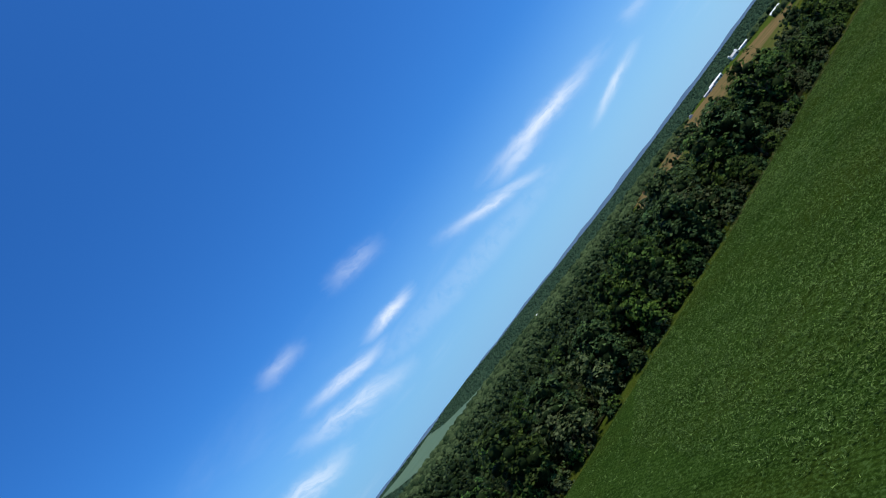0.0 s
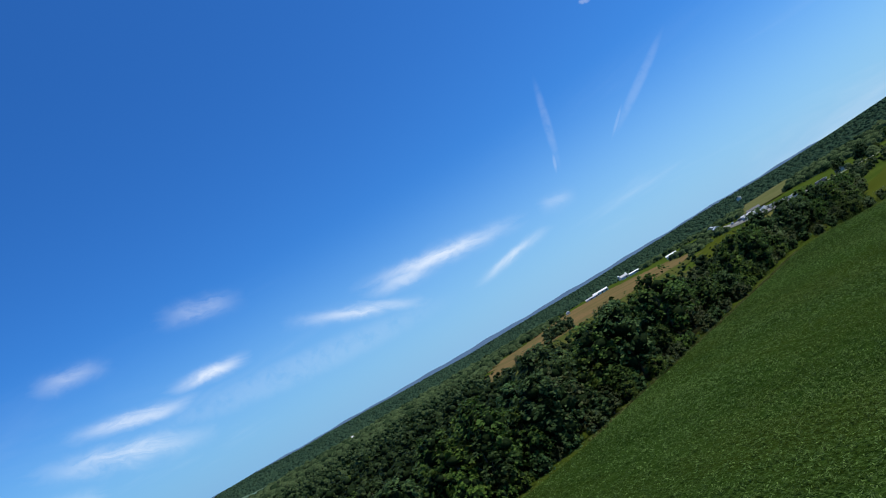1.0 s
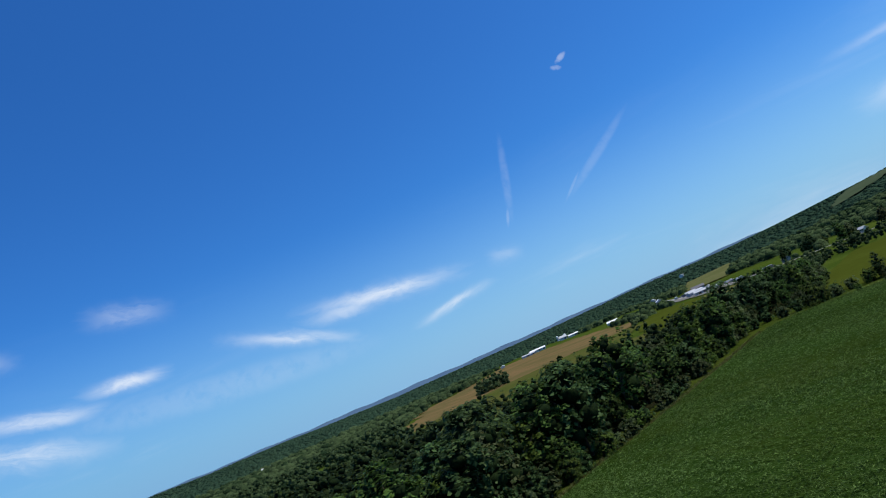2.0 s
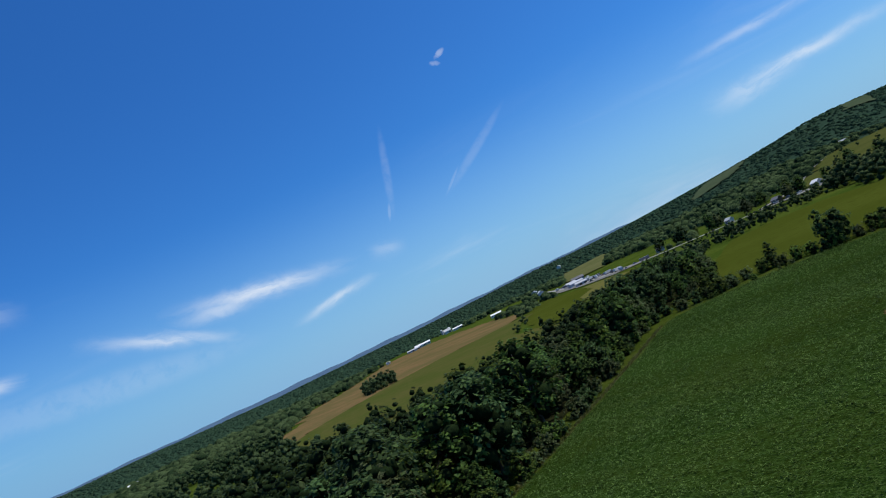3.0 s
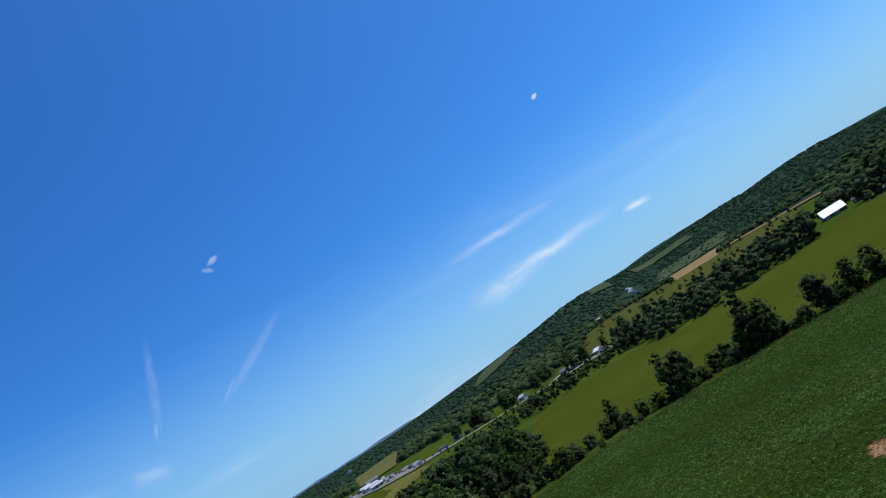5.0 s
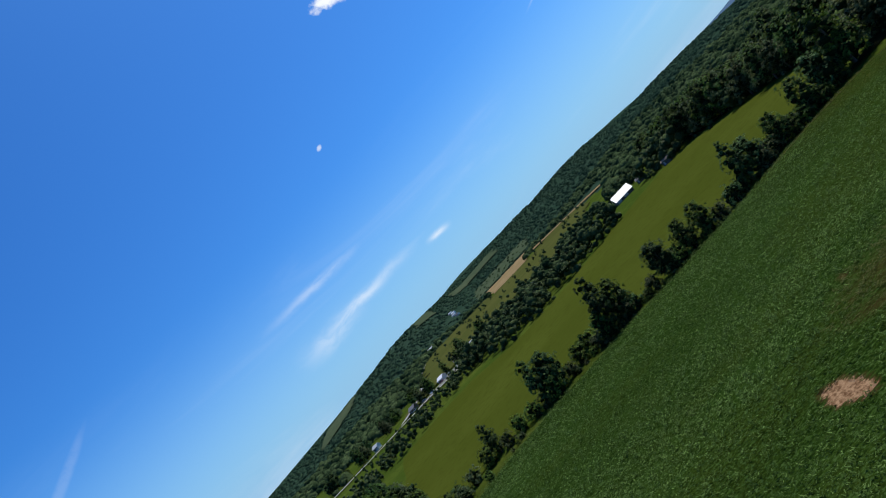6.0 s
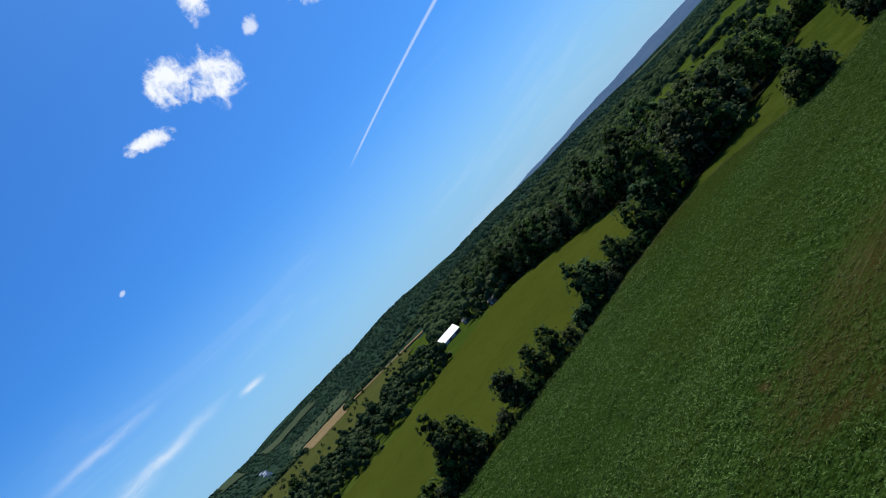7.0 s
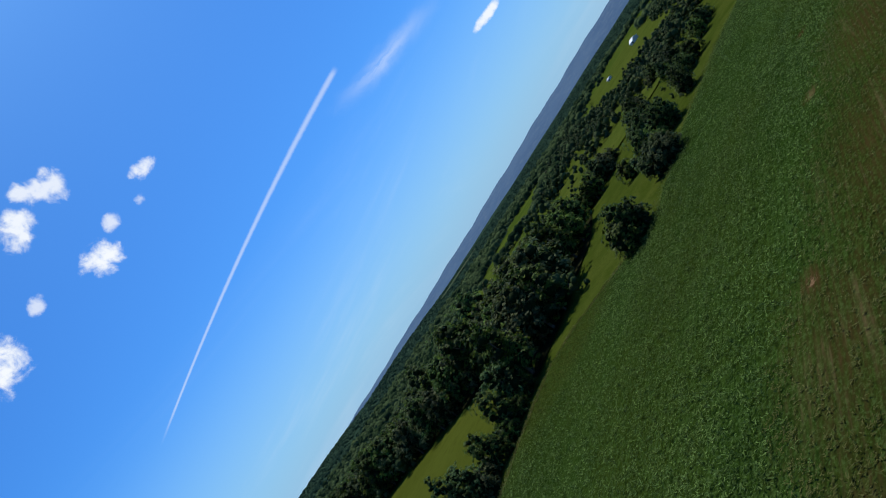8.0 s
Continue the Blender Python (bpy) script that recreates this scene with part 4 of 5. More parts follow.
THICKETS = [[(289, 124), (305, 108), (316, 94), (328, 86), (344, 90), (352, 104), (385, 118), (372, 150), (345, 185), (308, 163), (290, 150), (284, 137)], [(270, 198), (292, 185), (322, 165), (345, 190), (330, 215), (285, 230)], [(354, 44), (400, 50), (398, 62), (358, 64)],
            [(214, 424), (232, 416), (268, 488), (254, 506)], [(232, 186), (268, 200), (290, 232), (262, 232), (240, 205)]]
for poly, low, high in zip(THICKETS, (0.5, 0.3, 0.8, 0.6, 0.35), (1.05, 0.6, 1.3, 1.0, 0.65)):
    scatter("thicket", MID, spots(spaced(poly, 7.0, int(poly[0][0])), low, high, 9), LEAVES[2], M_GROVE, "dense thicket along the meadow edge", "thicket")
# trees across the rough pasture
for poly, gap, low, high in (([(240, -116), (262, -122), (312, -106), (332, -118), (302, -140), (262, -147), (240, -137)], 6.0, 0.5, 0.9), ([(232, -140), (262, -146), (330, -160), (400, -190), (520, -280), (500, -310), (380, -225), (300, -195), (236, -172)], 6.2, 0.4, 0.8), ([(246, -40), (270, -48), (300, -78), (290, -92), (262, -74)], 8.5, 0.22, 0.45),
                             ([(330, -118), (352, -140), (420, -230), (540, -380), (520, -300), (420, -190), (360, -120)], 7.5, 0.45, 0.9), ([(242, -188), (300, -230), (380, -330), (372, -352), (290, -262), (236, -210)], 7.5, 0.4, 0.8)):
    scatter("thicket", MID, spots(spaced(poly, gap, int(poly[1][0]), lambda x, y: toward(x * 2.6, y * 2.6) > -0.55), low, high, 19), LEAVES[2], M_GROVE, "grey green trees across the rough pasture", "trees")
scatter("low_brush", MID, spots(spaced([(206, -48), (236, -60), (262, -96), (300, -150), (236, -140), (214, -96)], 9.5, 4), 0.12, 0.3, 13), LEAVES[3], M_GROVE, "low brush scattered over the rough pasture", "brush")
CLEARINGS += THICKETS
scatter("low_brush", MID, spots(spaced([(292, 206), (360, 196), (374, 215), (376, 310), (358, 305), (335, 235)], 17.0, 3), 0.22, 0.42, 12), LEAVES[2], M_GROVE, "low brush and saplings in the roadside grass", "brush")
scatter("scattered_trees", MID, spots(spaced(SLOPE, 44.0, 8), 0.25, 0.75, 14), LEAVES[1], M_GROVE, "scattered trees and bushes on the olive pasture", "trees")
scatter("orchard_trees", FAR, spots(spaced(ORCHARD, 22.0, 6), 0.35, 0.6, 15), M_GROVE, M_GROVE, "rows of small round orchard trees", "trees")
CLEARINGS.append([(262, 236), (285, 205), (300, 190), (345, 190), (372, 165), (400, 190), (404, 300), (440, 415), (425, 430), (400, 400), (330, 300)])
scatter("valley_trees", MID, spots(wild(150, 420, 9.6, 41), 0.55, 0.95, 3), LEAVES[1], M_GROVE, "scattered trees and thickets on the valley floor", "trees")
scatter("valley_woods", FAR, spots(wild(420, 1000, 9.4, 42), 0.35, 1.05, 4, 0.95), M_GROVE, M_GROVE, "broken woodland in the valley", "woods")
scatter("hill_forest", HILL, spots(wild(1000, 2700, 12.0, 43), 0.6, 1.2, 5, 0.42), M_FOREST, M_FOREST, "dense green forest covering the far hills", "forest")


# ---- far ridge ----
def make_ridge():
    table = [(-45, 0.4), (-10, 0.52), (5, 0.38), (15, 0.28), (28, 0.26), (40, 0.34), (52, 0.45), (60, 0.3), (95, 0.2), (104, 0.5), (115, 0.66), (125, 0.74), (135, 0.92), (145, 1.0), (155, 0.9), (175, 0.7)]
    az = np.arange(-45, 175, 0.5)
    e = np.interp(az, *zip(*table)) + 0.035 * np.sin(az * 0.9) + 0.025 * np.sin(az * 2.3 + 1)
    v, rows = [], 7
    for k in range(rows):
        s = k / (rows - 1)
        r = 3000 + 420 * s
        z = (25 + 3420 * np.tan(np.radians(e))) * s ** 0.7 + 6 * np.sin(az * 1.7 + k) * s * (1 - s)
        v.append(np.stack([60 + r * np.sin(np.radians(az)), 70 + r * np.cos(np.radians(az)), z + (25 * (1 - s) if k == 0 else 0) - 20 * (k == 0)], -1))
    v = np.array(v).reshape(-1, 3)
    m = len(az)
    i, j = np.meshgrid(np.arange(rows - 1), np.arange(m - 1), indexing="ij")
    a = (i * m + j).ravel()
    me = raw_mesh("far_ridge", v, np.stack([a, a + 1, a + m + 1, a + m], -1)[:, ::-1], True)
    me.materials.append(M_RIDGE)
    return tagged(new("backdrop_ridge", me), "hazy blue wooded ridge on the horizon", "ridge", kind="structure")


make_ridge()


# ---- crop plants ----
def make_crop():
    g = np.random.default_rng(8)
    area = [(10, 40), (60, 32), (108, 20), (140, -40), (196, -80), (216, 12), (206, 42), (196, 70), (190, 105), (172, 138), (156, 156), (109, 137), (57, 119), (20, 106), (8, 84)]
    k = 450000
    x, y = g.uniform(-70, 216, k), g.uniform(-110, 157, k)
    ok = (inside(area, x, y) | (g.uniform(0, 1, k) < 0.12)) & inside(FIELD, x, y)
    # rows run along the hedge
    row = np.round((x * 0.94 + y * 0.342) / 0.55) * 0.55
    shift = row - (x * 0.94 + y * 0.342) + g.normal(0, 0.1, k)
    x, y = x + shift * 0.94, y + shift * 0.342
    thin = bare(x, y)
    ok &= g.uniform(0, 1, k) > thin * np.where(thin > 0.82, 1.5, 1.0)
    along, across = y * 0.94 - x * 0.342, x * 0.94 + y * 0.342
    growth = 0.5 + 0.28 * np.sin(across * 0.16 + 1.9 * np.sin(along * 0.033 + 0.6)) + 0.22 * np.sin(along * 0.085 + 1.6 * np.sin(across * 0.07))
    ok &= g.uniform(0, 1, k) < 0.5 + 0.5 * np.clip(growth * 1.5 - 0.2, 0, 1)
    x, y, thin = x[ok], y[ok], thin[ok]
    k = len(x)
    z = lift(x, y) + 0.35 + g.uniform(0.05, 0.5, k) * (1 - 0.75 * np.clip(thin, 0, 1))
    for pick, name, mat, label in ((thin < 0.3, "bean_plants", M_LEAF, "leafy dark green bean plants standing in rows"), (thin >= 0.3, "sparse_bean_plants", M_DRY, "sparse yellowing bean plants round bare soil")):
        c = np.stack([x, y, z], 1)[pick]
        c = np.repeat(c, 4, 0) + g.normal(0, 0.2, (4 * len(c), 3)) * [1, 1, 0.35 if mat is M_LEAF else 0.12]
        m = len(c)
        ang, tilt, size = g.uniform(0, math.tau, m), g.normal(0, 0.35 if mat is M_LEAF else 0.12, (m, 2)), g.uniform(0.075, 0.16, m)
        tips = []
        for turn, reach in ((0.0, 1.7), (2.6, 0.75), (-2.6, 0.75)):
            dx, dy = np.cos(ang + turn) * size * reach, np.sin(ang + turn) * size * reach
            tips.append(c + np.stack([dx, dy, dx * tilt[:, 0] + dy * tilt[:, 1]], 1))
        v, f = np.stack(tips, 1).reshape(-1, 3), np.arange(3 * m).reshape(-1, 3)
        me = raw_mesh(name, v, f)
        me.materials.append(mat)
        tagged(new(name, me), label, "crop", kind="stuff")


def bare(x, y):
    """How thin the crop stands: 0 full, 1 bare."""
    out = np.zeros(np.shape(x))
    for bx, by, a, b, deg, most in SPARSE:
        c, s = math.cos(radians(deg)), math.sin(radians(deg))
        u, w = ((x - bx) * c + (y - by) * s) / a, (-(x - bx) * s + (y - by) * c) / b
        out = np.maximum(out, most * np.clip(1.6 - 1.6 * np.hypot(u, w) + 0.25 * np.sin(x * 2.1) * np.sin(y * 1.7), 0, 1))
    return out


make_crop()


def make_tufts():
    """Uncut grass along the foot of the wood and the hedge."""
    g = np.random.default_rng(18)
    x, y = g.uniform(-20, 250, 180000), g.uniform(-60, 165, 180000)
    line = edge_gap(x, y, [(px, py + 1.5) for px, py in EDGE] + [(150, 145)] + [(px + 1.5, py) for px, py in HEDGE]) < g.uniform(0.3, 3.6, len(x))
    side = (edge_gap(x, y, [(196, 50), (198, 38), (193, 28), (185, 21), (180, 16), (181, 9), (185, -9), (191, -35), (193, -60)]) < g.uniform(0, 4, len(x)))
    ok = line | side
    x, y = x[ok], y[ok]
    m = len(x)
    c = np.stack([x, y, lift(x, y) + 0.1], 1)
    ang, tall = g.uniform(0, math.tau, m), g.uniform(0.08, 0.2, m)
    side = np.stack([np.cos(ang), np.sin(ang), np.zeros(m)], 1) * 0.12
    tip = c + np.stack([g.normal(0, 0.5, m), g.normal(0, 0.5, m), tall], 1)
    me = raw_mesh("grass_tufts", np.stack([c - side, c + side, tip], 1).reshape(-1, 3), np.arange(3 * m).reshape(-1, 3))
    me.materials.append(leaf_material("tall_grass", (0.034, 0.05, 0.007), (0.06, 0.074, 0.014)))
    tagged(new("grass_tufts", me), "uncut tall grass along the field edge", "grass", kind="stuff")
    # a thin line of dry stems just outside the crop
    x, y = np.zeros(0), np.zeros(0)
    for line in ([(px - 0.4, py + 1.1) for px, py in EDGE[3:]], [(px + 1.0, py + 0.2) for px, py in FIELD[19:27]]):
        for (xa, ya), (xb, yb) in zip(line, line[1:]):
            t = g.uniform(0, 1, int(22 * math.hypot(xb - xa, yb - ya)))
            x = np.append(x, xa + (xb - xa) * t + g.normal(0, 0.28, len(t)))
            y = np.append(y, ya + (yb - ya) * t + g.normal(0, 0.28, len(t)))
    m = len(x)
    c = np.stack([x, y, lift(x, y) + 0.12], 1)
    ang = g.uniform(0, math.tau, m)
    side = np.stack([np.cos(ang), np.sin(ang), np.zeros(m)], 1) * 0.12
    tip = c + np.stack([g.normal(0, 0.35, m), g.normal(0, 0.35, m), g.uniform(0.2, 0.5, m)], 1)
    me = raw_mesh("dry_grass", np.stack([c - side, c + side, tip], 1).reshape(-1, 3), np.arange(3 * m).reshape(-1, 3))
    me.materials.append(leaf_material("dry_stems", (0.062, 0.076, 0.02), (0.135, 0.142, 0.05)))
    tagged(new("dry_grass", me), "thin line of pale dry grass along the crop", "grass", kind="stuff")


make_tufts()


# ---- buildings ----
M_WHITE = two_tone("white_siding", (0.62, 0.59, 0.52), (0.54, 0.52, 0.46), 0.6, fine=3.0, c=(0.47, 0.45, 0.4))
M_METAL = two_tone("white_sheet_roof", (0.8, 0.8, 0.8), (0.74, 0.75, 0.76), 0.3, 0.45, 0.4, fine=2.0, c=(0.68, 0.69, 0.7))
M_SHINGLE = two_tone("grey_shingles", (0.12, 0.12, 0.13), (0.16, 0.16, 0.17), 0.8, fine=4.0, c=(0.09, 0.09, 0.1))
M_BROWN = two_tone("weathered_boards", (0.10, 0.08, 0.065), (0.14, 0.115, 0.09), 1.2, fine=6.0, c=(0.07, 0.055, 0.045))
M_GREY = two_tone("grey_siding", (0.36, 0.38, 0.4), (0.42, 0.43, 0.44), 0.8, fine=4.0, c=(0.32, 0.33, 0.35))
M_BLUE = two_tone("blue_siding", (0.2, 0.26, 0.38), (0.24, 0.3, 0.42), 0.8, fine=4.0, c=(0.17, 0.22, 0.33))
M_TIN = two_tone("galvanised_steel", (0.42, 0.43, 0.44), (0.5, 0.51, 0.52), 0.7, 0.4, 0.5, fine=4.0, c=(0.36, 0.37, 0.38))
M_PANE = two_tone("dark_glass", (0.02, 0.025, 0.03), (0.03, 0.035, 0.04), 1.0, 0.1, 0.5)
M_RUBBER = two_tone("tyre_rubber", (0.02, 0.02, 0.02), (0.03, 0.03, 0.03), 2.0)
M_PAINTS = [two_tone("car_paint", c, [x * 0.9 for x in c], 1.0, 0.3, 0.5) for c in ((0.6, 0.6, 0.62), (0.08, 0.1, 0.16), (0.75, 0.75, 0.74), (0.3, 0.05, 0.04), (0.12, 0.12, 0.13))]


def box(bm, x0, y0, z0, x1, y1, z1):
    """An axis-aligned block with slightly worn edges, added to bm."""
    vs = [bm.verts.new((x, y, z)) for z in (z0, z1) for y in (y0, y1) for x in (x0, x1)]
    for a, b, c, d in ((0, 2, 3, 1), (4, 5, 7, 6), (0, 1, 5, 4), (2, 6, 7, 3), (0, 4, 6, 2), (1, 3, 7, 5)):
        bm.faces.new((vs[a], vs[b], vs[c], vs[d]))
    return bm


def gable_walls(length, width, eave, ridge):
    """Four walls with gable ends; the ridge runs along x."""
    bm = bmesh.new()
    lo = [bm.verts.new((sx * length / 2, sy * width / 2, -0.6)) for sx, sy in ((-1, -1), (1, -1), (1, 1), (-1, 1))]
    up = [bm.verts.new((sx * length / 2, sy * width / 2, eave)) for sx, sy in ((-1, -1), (1, -1), (1, 1), (-1, 1))]
    tips = [bm.verts.new((-length / 2, 0, ridge)), bm.verts.new((length / 2, 0, ridge))]
    bm.faces.new((lo[0], lo[1], up[1], up[0]))
    bm.faces.new((lo[2], lo[3], up[3], up[2]))
    bm.faces.new((lo[1], lo[2], up[2], tips[1], up[1]))
    bm.faces.new((lo[3], lo[0], up[0], tips[0], up[3]))
    return bm


def gable_roof(length, width, eave, ridge, over=0.5, thick=0.25):
    bm = bmesh.new()
    slope = (ridge - eave) / (width / 2)
    for sy in (-1, 1):
        y, z = sy * (width / 2 + over), eave - slope * over + 0.05
        a = [(-length / 2 - over, 0, ridge + 0.05), (length / 2 + over, 0, ridge + 0.05), (length / 2 + over, y, z), (-length / 2 - over, y, z)]
        lower = [bm.verts.new(p) for p in a]
        upper = [bm.verts.new((p[0], p[1], p[2] + thick)) for p in a]
        bm.faces.new(upper)
        bm.faces.new(lower[::-1])
        for k in range(4):
            bm.faces.new((lower[k], lower[(k + 1) % 4], upper[(k + 1) % 4], upper[k]))
    bmesh.ops.recalc_face_normals(bm, faces=bm.faces[:])
    return bm


def building(kind, label, category, x, y, turn, length, width, eave, ridge, wall, roof, windows=4, doors=1, chimney=False, wide_door=False, group=""):
    """A gabled building with doors and windows on both long sides. turn: degrees of the ridge from east."""
    root = tagged(new(kind), label, category, group)
    part("wall", gable_walls(length, width, eave, ridge), wall, root)
    part("roof", gable_roof(length, width, eave, ridge), roof, root)
    for side in (-1, 1):
        y0 = side * (width / 2 + 0.04)
        for k in range(windows):
            cx = length * ((k + 0.7) / (windows + 0.4) - 0.5)
            frame_part = part("window", box(bmesh.new(), cx - 0.65, y0 - 0.06, eave * 0.38, cx + 0.65, y0 + 0.06, eave * 0.38 + 1.35), M_WHITE, root)
            part("pane", box(bmesh.new(), cx - 0.52, y0 - 0.09, eave * 0.38 + 0.13, cx + 0.52, y0 + 0.09, eave * 0.38 + 1.22), M_PANE, frame_part)
        for k in range(doors):
            cx, w, h = length * (0.5 - (k + 0.35) / (doors + 0.4)), (1.7 if wide_door else 0.5), (eave * 0.8 if wide_door else 2.05)
            part("door", box(bmesh.new(), cx - w, y0 - 0.08, 0, cx + w, y0 + 0.08, h), M_BROWN if wall is not M_BROWN else M_GREY, root)
    if chimney:
        part("chimney", box(bmesh.new(), length * 0.2, -0.4, eave, length * 0.2 + 0.8, 0.4, ridge + 1.1), M_BROWN, root)
    root.matrix_basis = pose(x, y, float(lift(x, y)) + 0.35, 0, 0, turn)
    root.scale = (1 / UNIT,) * 3  # sizes are in metres
    return root


building("barn", "weathered dark barn with a bright white sheet roof", "barn", 396, 80, 100, 14.5, 11.5, 1.9, 5.8, M_BROWN, M_METAL, 0, 2, wide_door=True)
building("lean_to_shed", "small weathered shed beside the white-roofed barn", "shed", 394, 69, 76, 5, 3.5, 2.4, 3.6, M_BROWN, M_SHINGLE, 0, 1)
building("field_shelter", "open-sided wooden shelter at the wood's edge", "shelter", 356, 58, 60, 6, 4, 2.4, 3.2, M_BROWN, M_BROWN, 0, 1)
VILLAGE = "village houses along the road"
building("house", "white village house with a pale roof beside the road", "house", 424, 221, 60, 7.5, 5.5, 2.8, 4.6, M_WHITE, M_METAL, 3, 1, group=VILLAGE)
building("house", "white two-storey village house with a grey roof", "house", 436, 210, 70, 6.5, 5.5, 3.8, 5.8, M_WHITE, M_SHINGLE, 3, 1, True, group=VILLAGE)
building("house", "blue-grey village house with a grey roof", "house", 442, 199, 70, 8.5, 6, 3.2, 5.2, M_BLUE, M_TIN, 4, 1, True, group=VILLAGE)
building("house", "white roadside house with a dark upper window", "house", 432, 284, 75, 6.5, 5, 2.7, 4.4, M_WHITE, M_TIN, 3, 1, group=VILLAGE)
building("house", "long grey house beside the road among trees", "house", 446, 352, 55, 10, 6, 2.7, 4.5, M_GREY, M_SHINGLE, 4, 2, group=VILLAGE)
building("house", "dark brown cottage half hidden by trees", "house", 428, 248, 70, 7.5, 5.5, 2.7, 4.6, M_BROWN, M_SHINGLE, 3, 1, group=VILLAGE)
building("house", "large white house on the pasture slope", "house", 945, 395, 70, 14, 9, 4.0, 6.6, M_WHITE, M_TIN, 5, 1, group=VILLAGE)
for x, y, s, roof in ((1215, 412, 15, M_TIN), (1262, 424, 12, M_METAL), (1180, 398, 12, M_SHINGLE), (1300, 440, 12, M_TIN)):
    building("farmhouse", "white farm building below the wooded hill", "house", x, y, 60, s, 7, 3.2, 5.8, M_WHITE, roof, 4, 1, group="farm below the hill")
building("long_shed", "long low shed with a white sheet roof by the grain field", "shed", 552, 862, -28, 33, 13, 4.0, 6.4, M_WHITE, M_METAL, 5, 3, wide_door=True)
building("machine_shed", "low grey shed with a tin roof by the grain field", "shed", 522, 842, -28, 27, 11, 3.0, 4.6, M_GREY, M_TIN, 5, 2, wide_door=True)
building("dairy_barn", "white barn beside the silos", "barn", 622, 890, -30, 16, 10, 5, 9, M_WHITE, M_TIN, 4, 1, wide_door=True)
building("cow_shed", "long white-roofed shed beside the silos", "shed", 614, 852, -30, 22, 9, 3.6, 5.4, M_WHITE, M_METAL, 4, 1, wide_door=True)
building("garage", "small white garage at the edge of the grain field", "garage", 466, 824, 60, 12, 8, 3.2, 5, M_WHITE, M_METAL, 1, 1, wide_door=True)
building("barn", "white-roofed barn standing alone in the woods", "barn", 152, 915, -8, 15, 10, 5, 8.5, M_WHITE, M_METAL, 3, 1, wide_door=True)
building("house", "white ranch house behind the grain field", "house", 524, 650, -35, 18, 8, 3.0, 5.0, M_WHITE, M_METAL, 6, 1, group=VILLAGE)
building("house", "grey house among trees above the pasture", "house", 611, 668, 40, 15, 10, 5, 8, M_GREY, M_TIN, 4, 1, True, group=VILLAGE)
building("house", "pale grey house beside tall trees", "house", 560, 605, 55, 13, 9, 4, 6.6, M_GREY, M_METAL, 4, 1, group=VILLAGE)
building("house", "white house high above the paddock", "house", 1072, 1050, 40, 18, 12, 6, 9, M_WHITE, M_METAL, 4, 1, group=VILLAGE)
building("warehouse", "grey warehouse with a tin roof in the gravel yard", "warehouse", 462, 458, -30, 18, 11, 3.8, 5.4, M_GREY, M_TIN, 4, 2, wide_door=True)
building("warehouse", "smaller grey warehouse with a tin roof in the gravel yard", "warehouse", 484, 484, -42, 13, 9, 3.6, 5.2, M_GREY, M_TIN, 3, 1, wide_door=True)
building("workshop", "dark-roofed workshop behind the gravel yard", "workshop", 512, 500, -40, 17, 10, 4.2, 6.8, M_BROWN, M_SHINGLE, 4, 2, wide_door=True)
building("workshop", "grey workshop with a tin roof in the yard", "workshop", 440, 432, -46, 14, 8, 3.2, 4.8, M_GREY, M_TIN, 3, 2, wide_door=True)
building("barn", "white-roofed barn far across the rough pasture", "barn", 421, -363, 150, 12, 8, 3.2, 5.4, M_WHITE, M_METAL, 2, 1, wide_door=True)
building("shed", "low white shed far across the rough pasture", "shed", 445, -340, 150, 8, 4, 2.2, 3.2, M_WHITE, M_TIN, 2, 1, wide_door=True)


def silo(x, y, radius, height):
    root = tagged(new("silo"), "tall pale concrete silo with a domed metal cap", "silo", group="silos of the dairy farm")
    bm = bmesh.new()
    bmesh.ops.create_cone(bm, cap_ends=True, segments=20, radius1=radius, radius2=radius, depth=height, matrix=Matrix.Translation((0, 0, height / 2)))
    for k in range(5):
        bmesh.ops.create_cone(bm, cap_ends=True, segments=20, radius1=radius + 0.07, radius2=radius + 0.07, depth=0.18, matrix=Matrix.Translation((0, 0, height * (k + 0.5) / 5)))
    part("wall", bm, M_GREY, root, smooth=False)
    bm = bmesh.new()
    bmesh.ops.create_uvsphere(bm, u_segments=20, v_segments=8, radius=radius * 1.02, matrix=Matrix.Translation((0, 0, height)) @ Matrix.Diagonal((1, 1, 0.75, 1)))
    part("cap", bm, M_METAL, root, "white domed metal cap", smooth=True)
    root.matrix_basis = pose(x, y, float(lift(x, y)))
    root.scale = (1 / UNIT,) * 3


silo(640, 930, 2.4, 10)
silo(651, 924, 2.3, 9.2)
silo(634, 910, 2.0, 7.5)


def make_trailer(paint, label):
    """A parked box trailer: body, roof cap, wheels."""
    root = tagged(new("trailer"), label, "trailer", group="vehicles in the gravel yard")
    bm = box(bmesh.new(), -5.0, -1.25, 0.9, 5.0, 1.25, 3.3)
    bmesh.ops.bevel(bm, geom=bm.edges[:], offset=0.12, segments=1, affect="EDGES")
    part("body", bm, paint, root)
    part("roof", box(bmesh.new(), -4.95, -1.2, 3.28, 4.95, 1.2, 3.42), M_TIN, root)
    for sx in (-3.6, -2.6, 3.4):
        for sy in (-1.05, 1.05):
            wheel(root, sx, sy, 0.48)
    root.scale = (1 / UNIT,) * 3
    return root


def wheel(root, x, y, r):
    bm = bmesh.new()
    bmesh.ops.create_cone(bm, cap_ends=True, segments=12, radius1=r, radius2=r, depth=0.28, matrix=Matrix.Translation((x, y, r)) @ Matrix.Rotation(math.pi / 2, 4, "X"))
    part("wheel", bm, M_RUBBER, root)


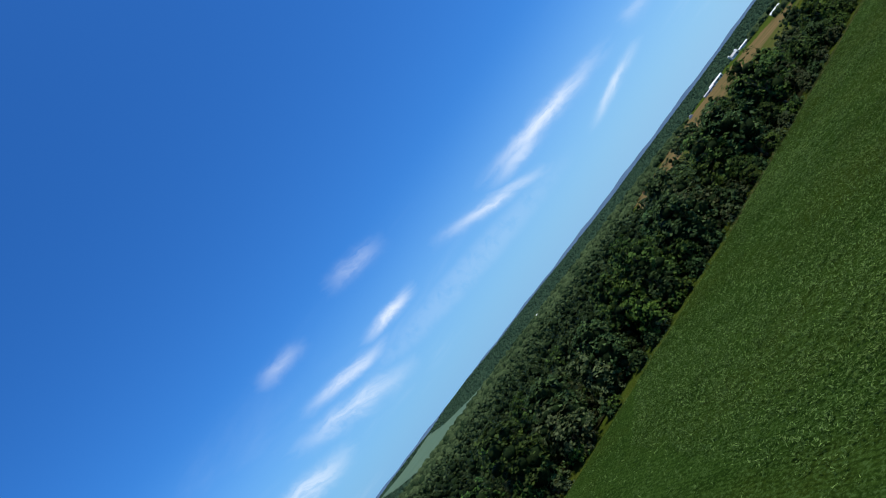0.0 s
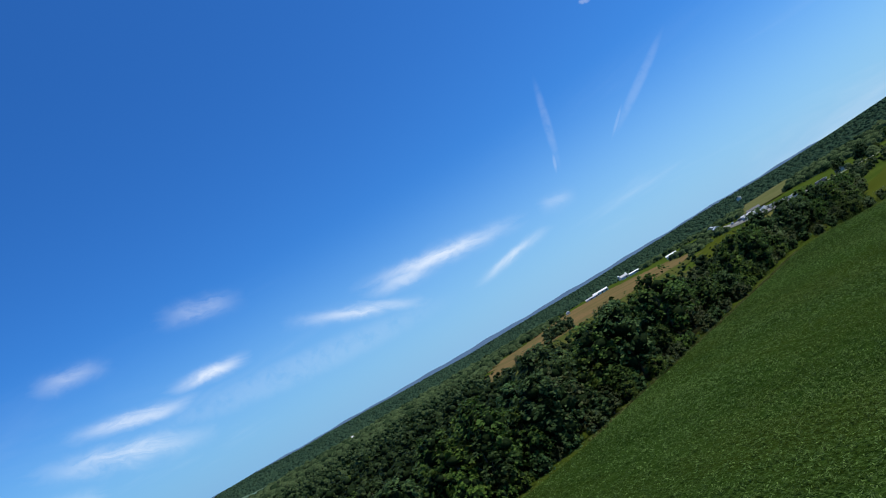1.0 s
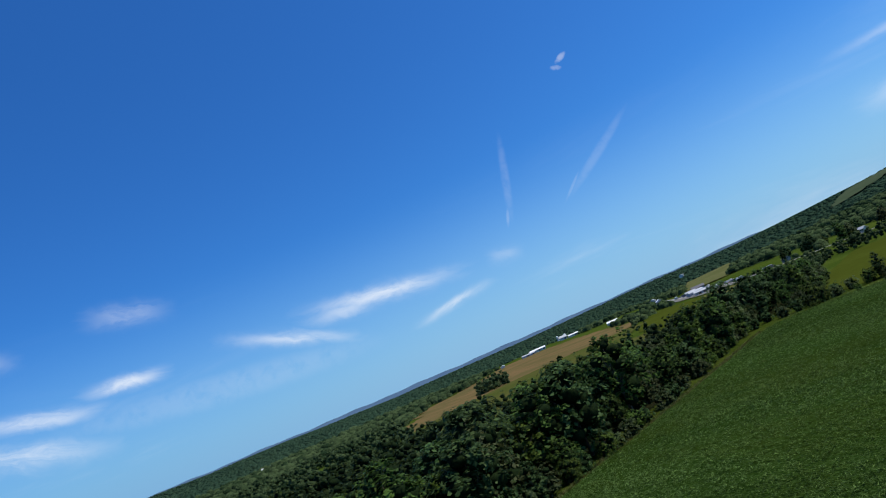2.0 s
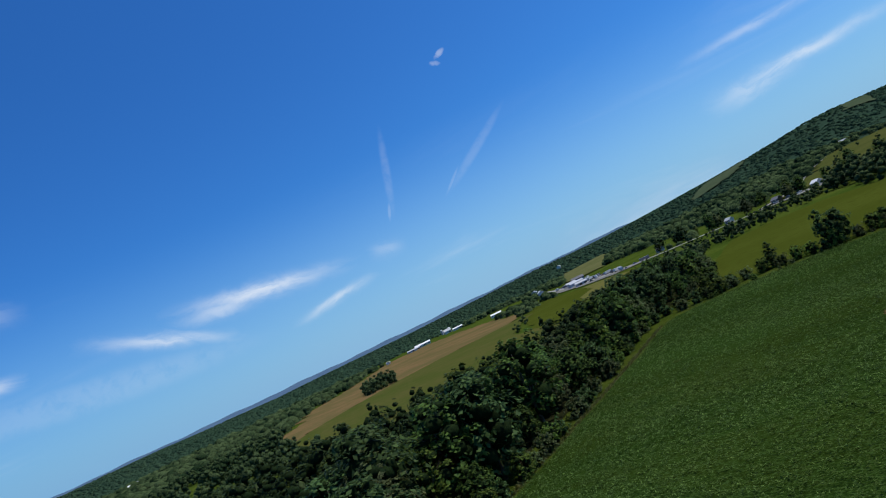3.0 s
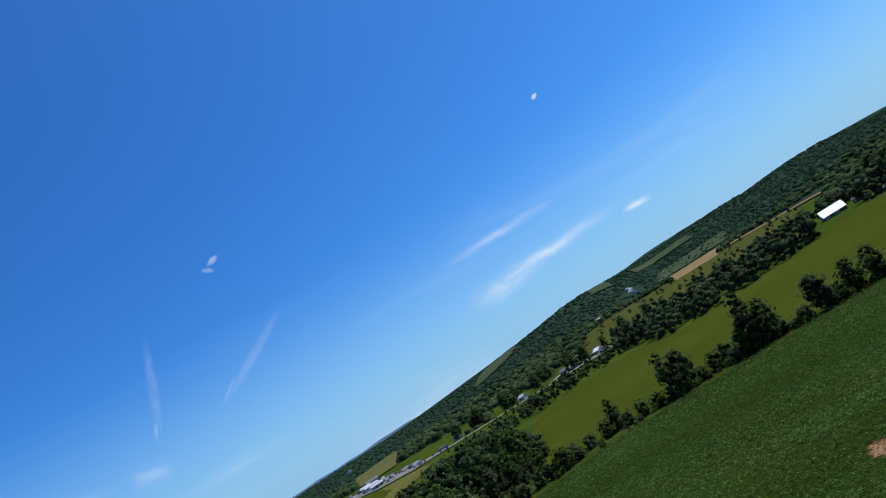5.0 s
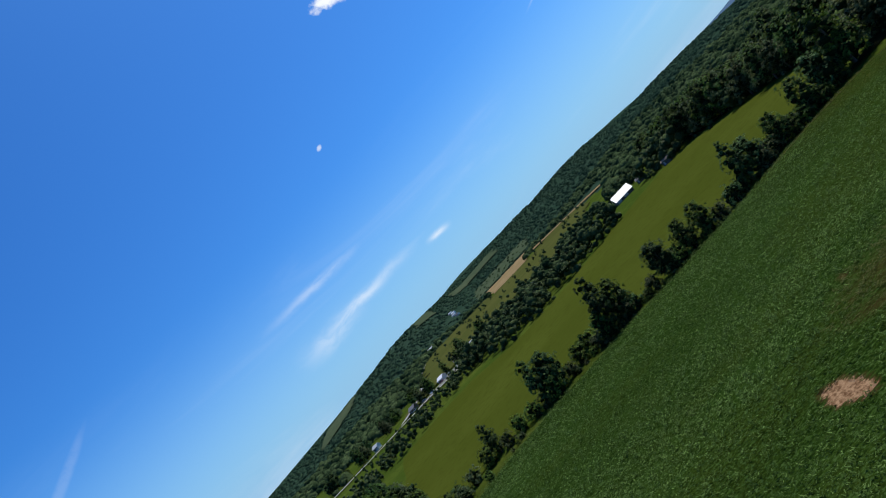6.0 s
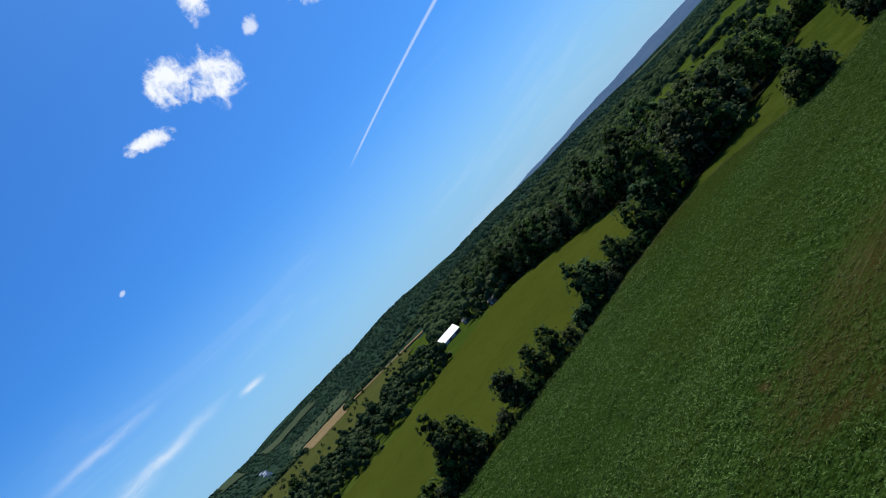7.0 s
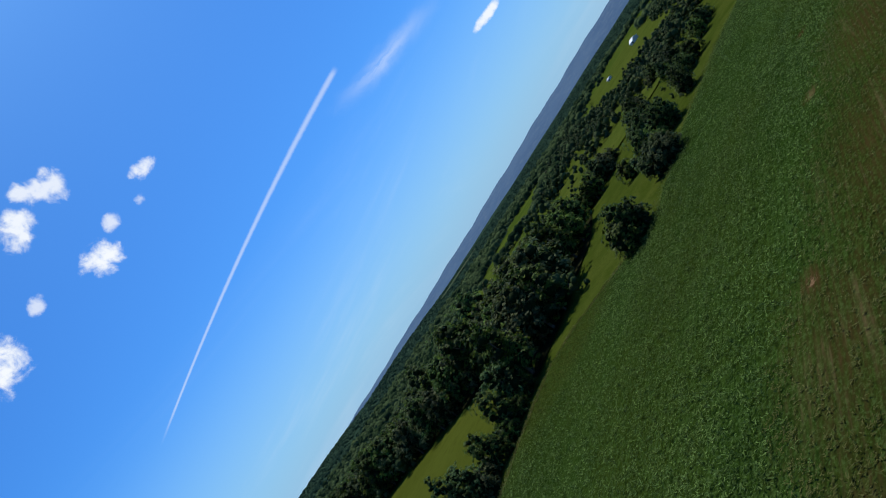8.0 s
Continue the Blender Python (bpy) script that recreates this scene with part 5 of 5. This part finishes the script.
def make_car(paint, label):
    root = tagged(new("car"), label, "car", group="parked cars in the village")
    bm = box(bmesh.new(), -2.2, -0.88, 0.35, 2.2, 0.88, 0.95)
    bmesh.ops.bevel(bm, geom=bm.edges[:], offset=0.14, segments=2, affect="EDGES")
    part("body", bm, paint, root)
    bm = box(bmesh.new(), -1.3, -0.78, 0.9, 1.0, 0.78, 1.5)
    for v in bm.verts:
        if v.co.z > 1.2:
            v.co.x, v.co.y = v.co.x * 0.72, v.co.y * 0.86
    part("cabin", bm, M_PANE, root)
    part("roof", box(bmesh.new(), -0.92, -0.66, 1.47, 0.7, 0.66, 1.54), paint, root)
    for sx in (-1.4, 1.4):
        for sy in (-0.8, 0.8):
            wheel(root, sx, sy, 0.33)
    root.scale = (1 / UNIT,) * 3
    return root


TRAILERS = [make_trailer(M_SHINGLE, "dark grey box trailer parked on gravel"), make_trailer(M_GREY, "grey box trailer parked on gravel"), make_trailer(M_TIN, "bare metal box trailer parked on gravel")]
CARS = [make_car(p, l + " car parked on the gravel") for p, l in zip(M_PAINTS, ("silver", "dark blue", "white", "dark red", "black"))]
place = np.random.default_rng(77)
for k in range(15):
    t = (k + 0.5) / 15
    x, y = 404 + 108 * t + place.normal(0, 5.5), 338 + 186 * t + place.normal(0, 5.5)
    ob = copy_thing(TRAILERS[k % 3], pose(x, y, float(lift(x, y)) + 0.6, 0, 0, 58 + place.normal(0, 35)))
for k in range(30):
    t = place.uniform(0, 1)
    x, y = 402 + 108 * t + place.normal(0, 6), 342 + 186 * t + place.normal(0, 6)
    copy_thing(CARS[k % 5], pose(x, y, float(lift(x, y)) + 0.6, 0, 0, place.uniform(0, 360)))
for x, y, turn in ((411, 226, 80), (414, 219, 80), (413, 212, 60), (418, 205, 70), (420, 198, 70), (409, 232, 80), (418, 278, 20), (440, 360, 30), (410, 240, 85)):
    copy_thing(CARS[int(x + y) % 5], pose(x, y, float(lift(x, y)) + 0.75, 0, 0, turn))
retire(TRAILERS + CARS)
# forecourt of the village houses
sheet("forecourt", [(401, 236), (412, 238), (432, 222), (446, 200), (436, 190), (416, 196), (402, 212)], M_GRAVEL, 0.5, "pale gravel forecourt of the village houses", "forecourt", sway=0.8)

# ---- from plan units to metres ----
for ob in list(scene.objects):
    if ob.parent is None and ob.type in ("MESH", "EMPTY"):
        ob.matrix_basis = Matrix.Scale(UNIT, 4) @ ob.matrix_basis
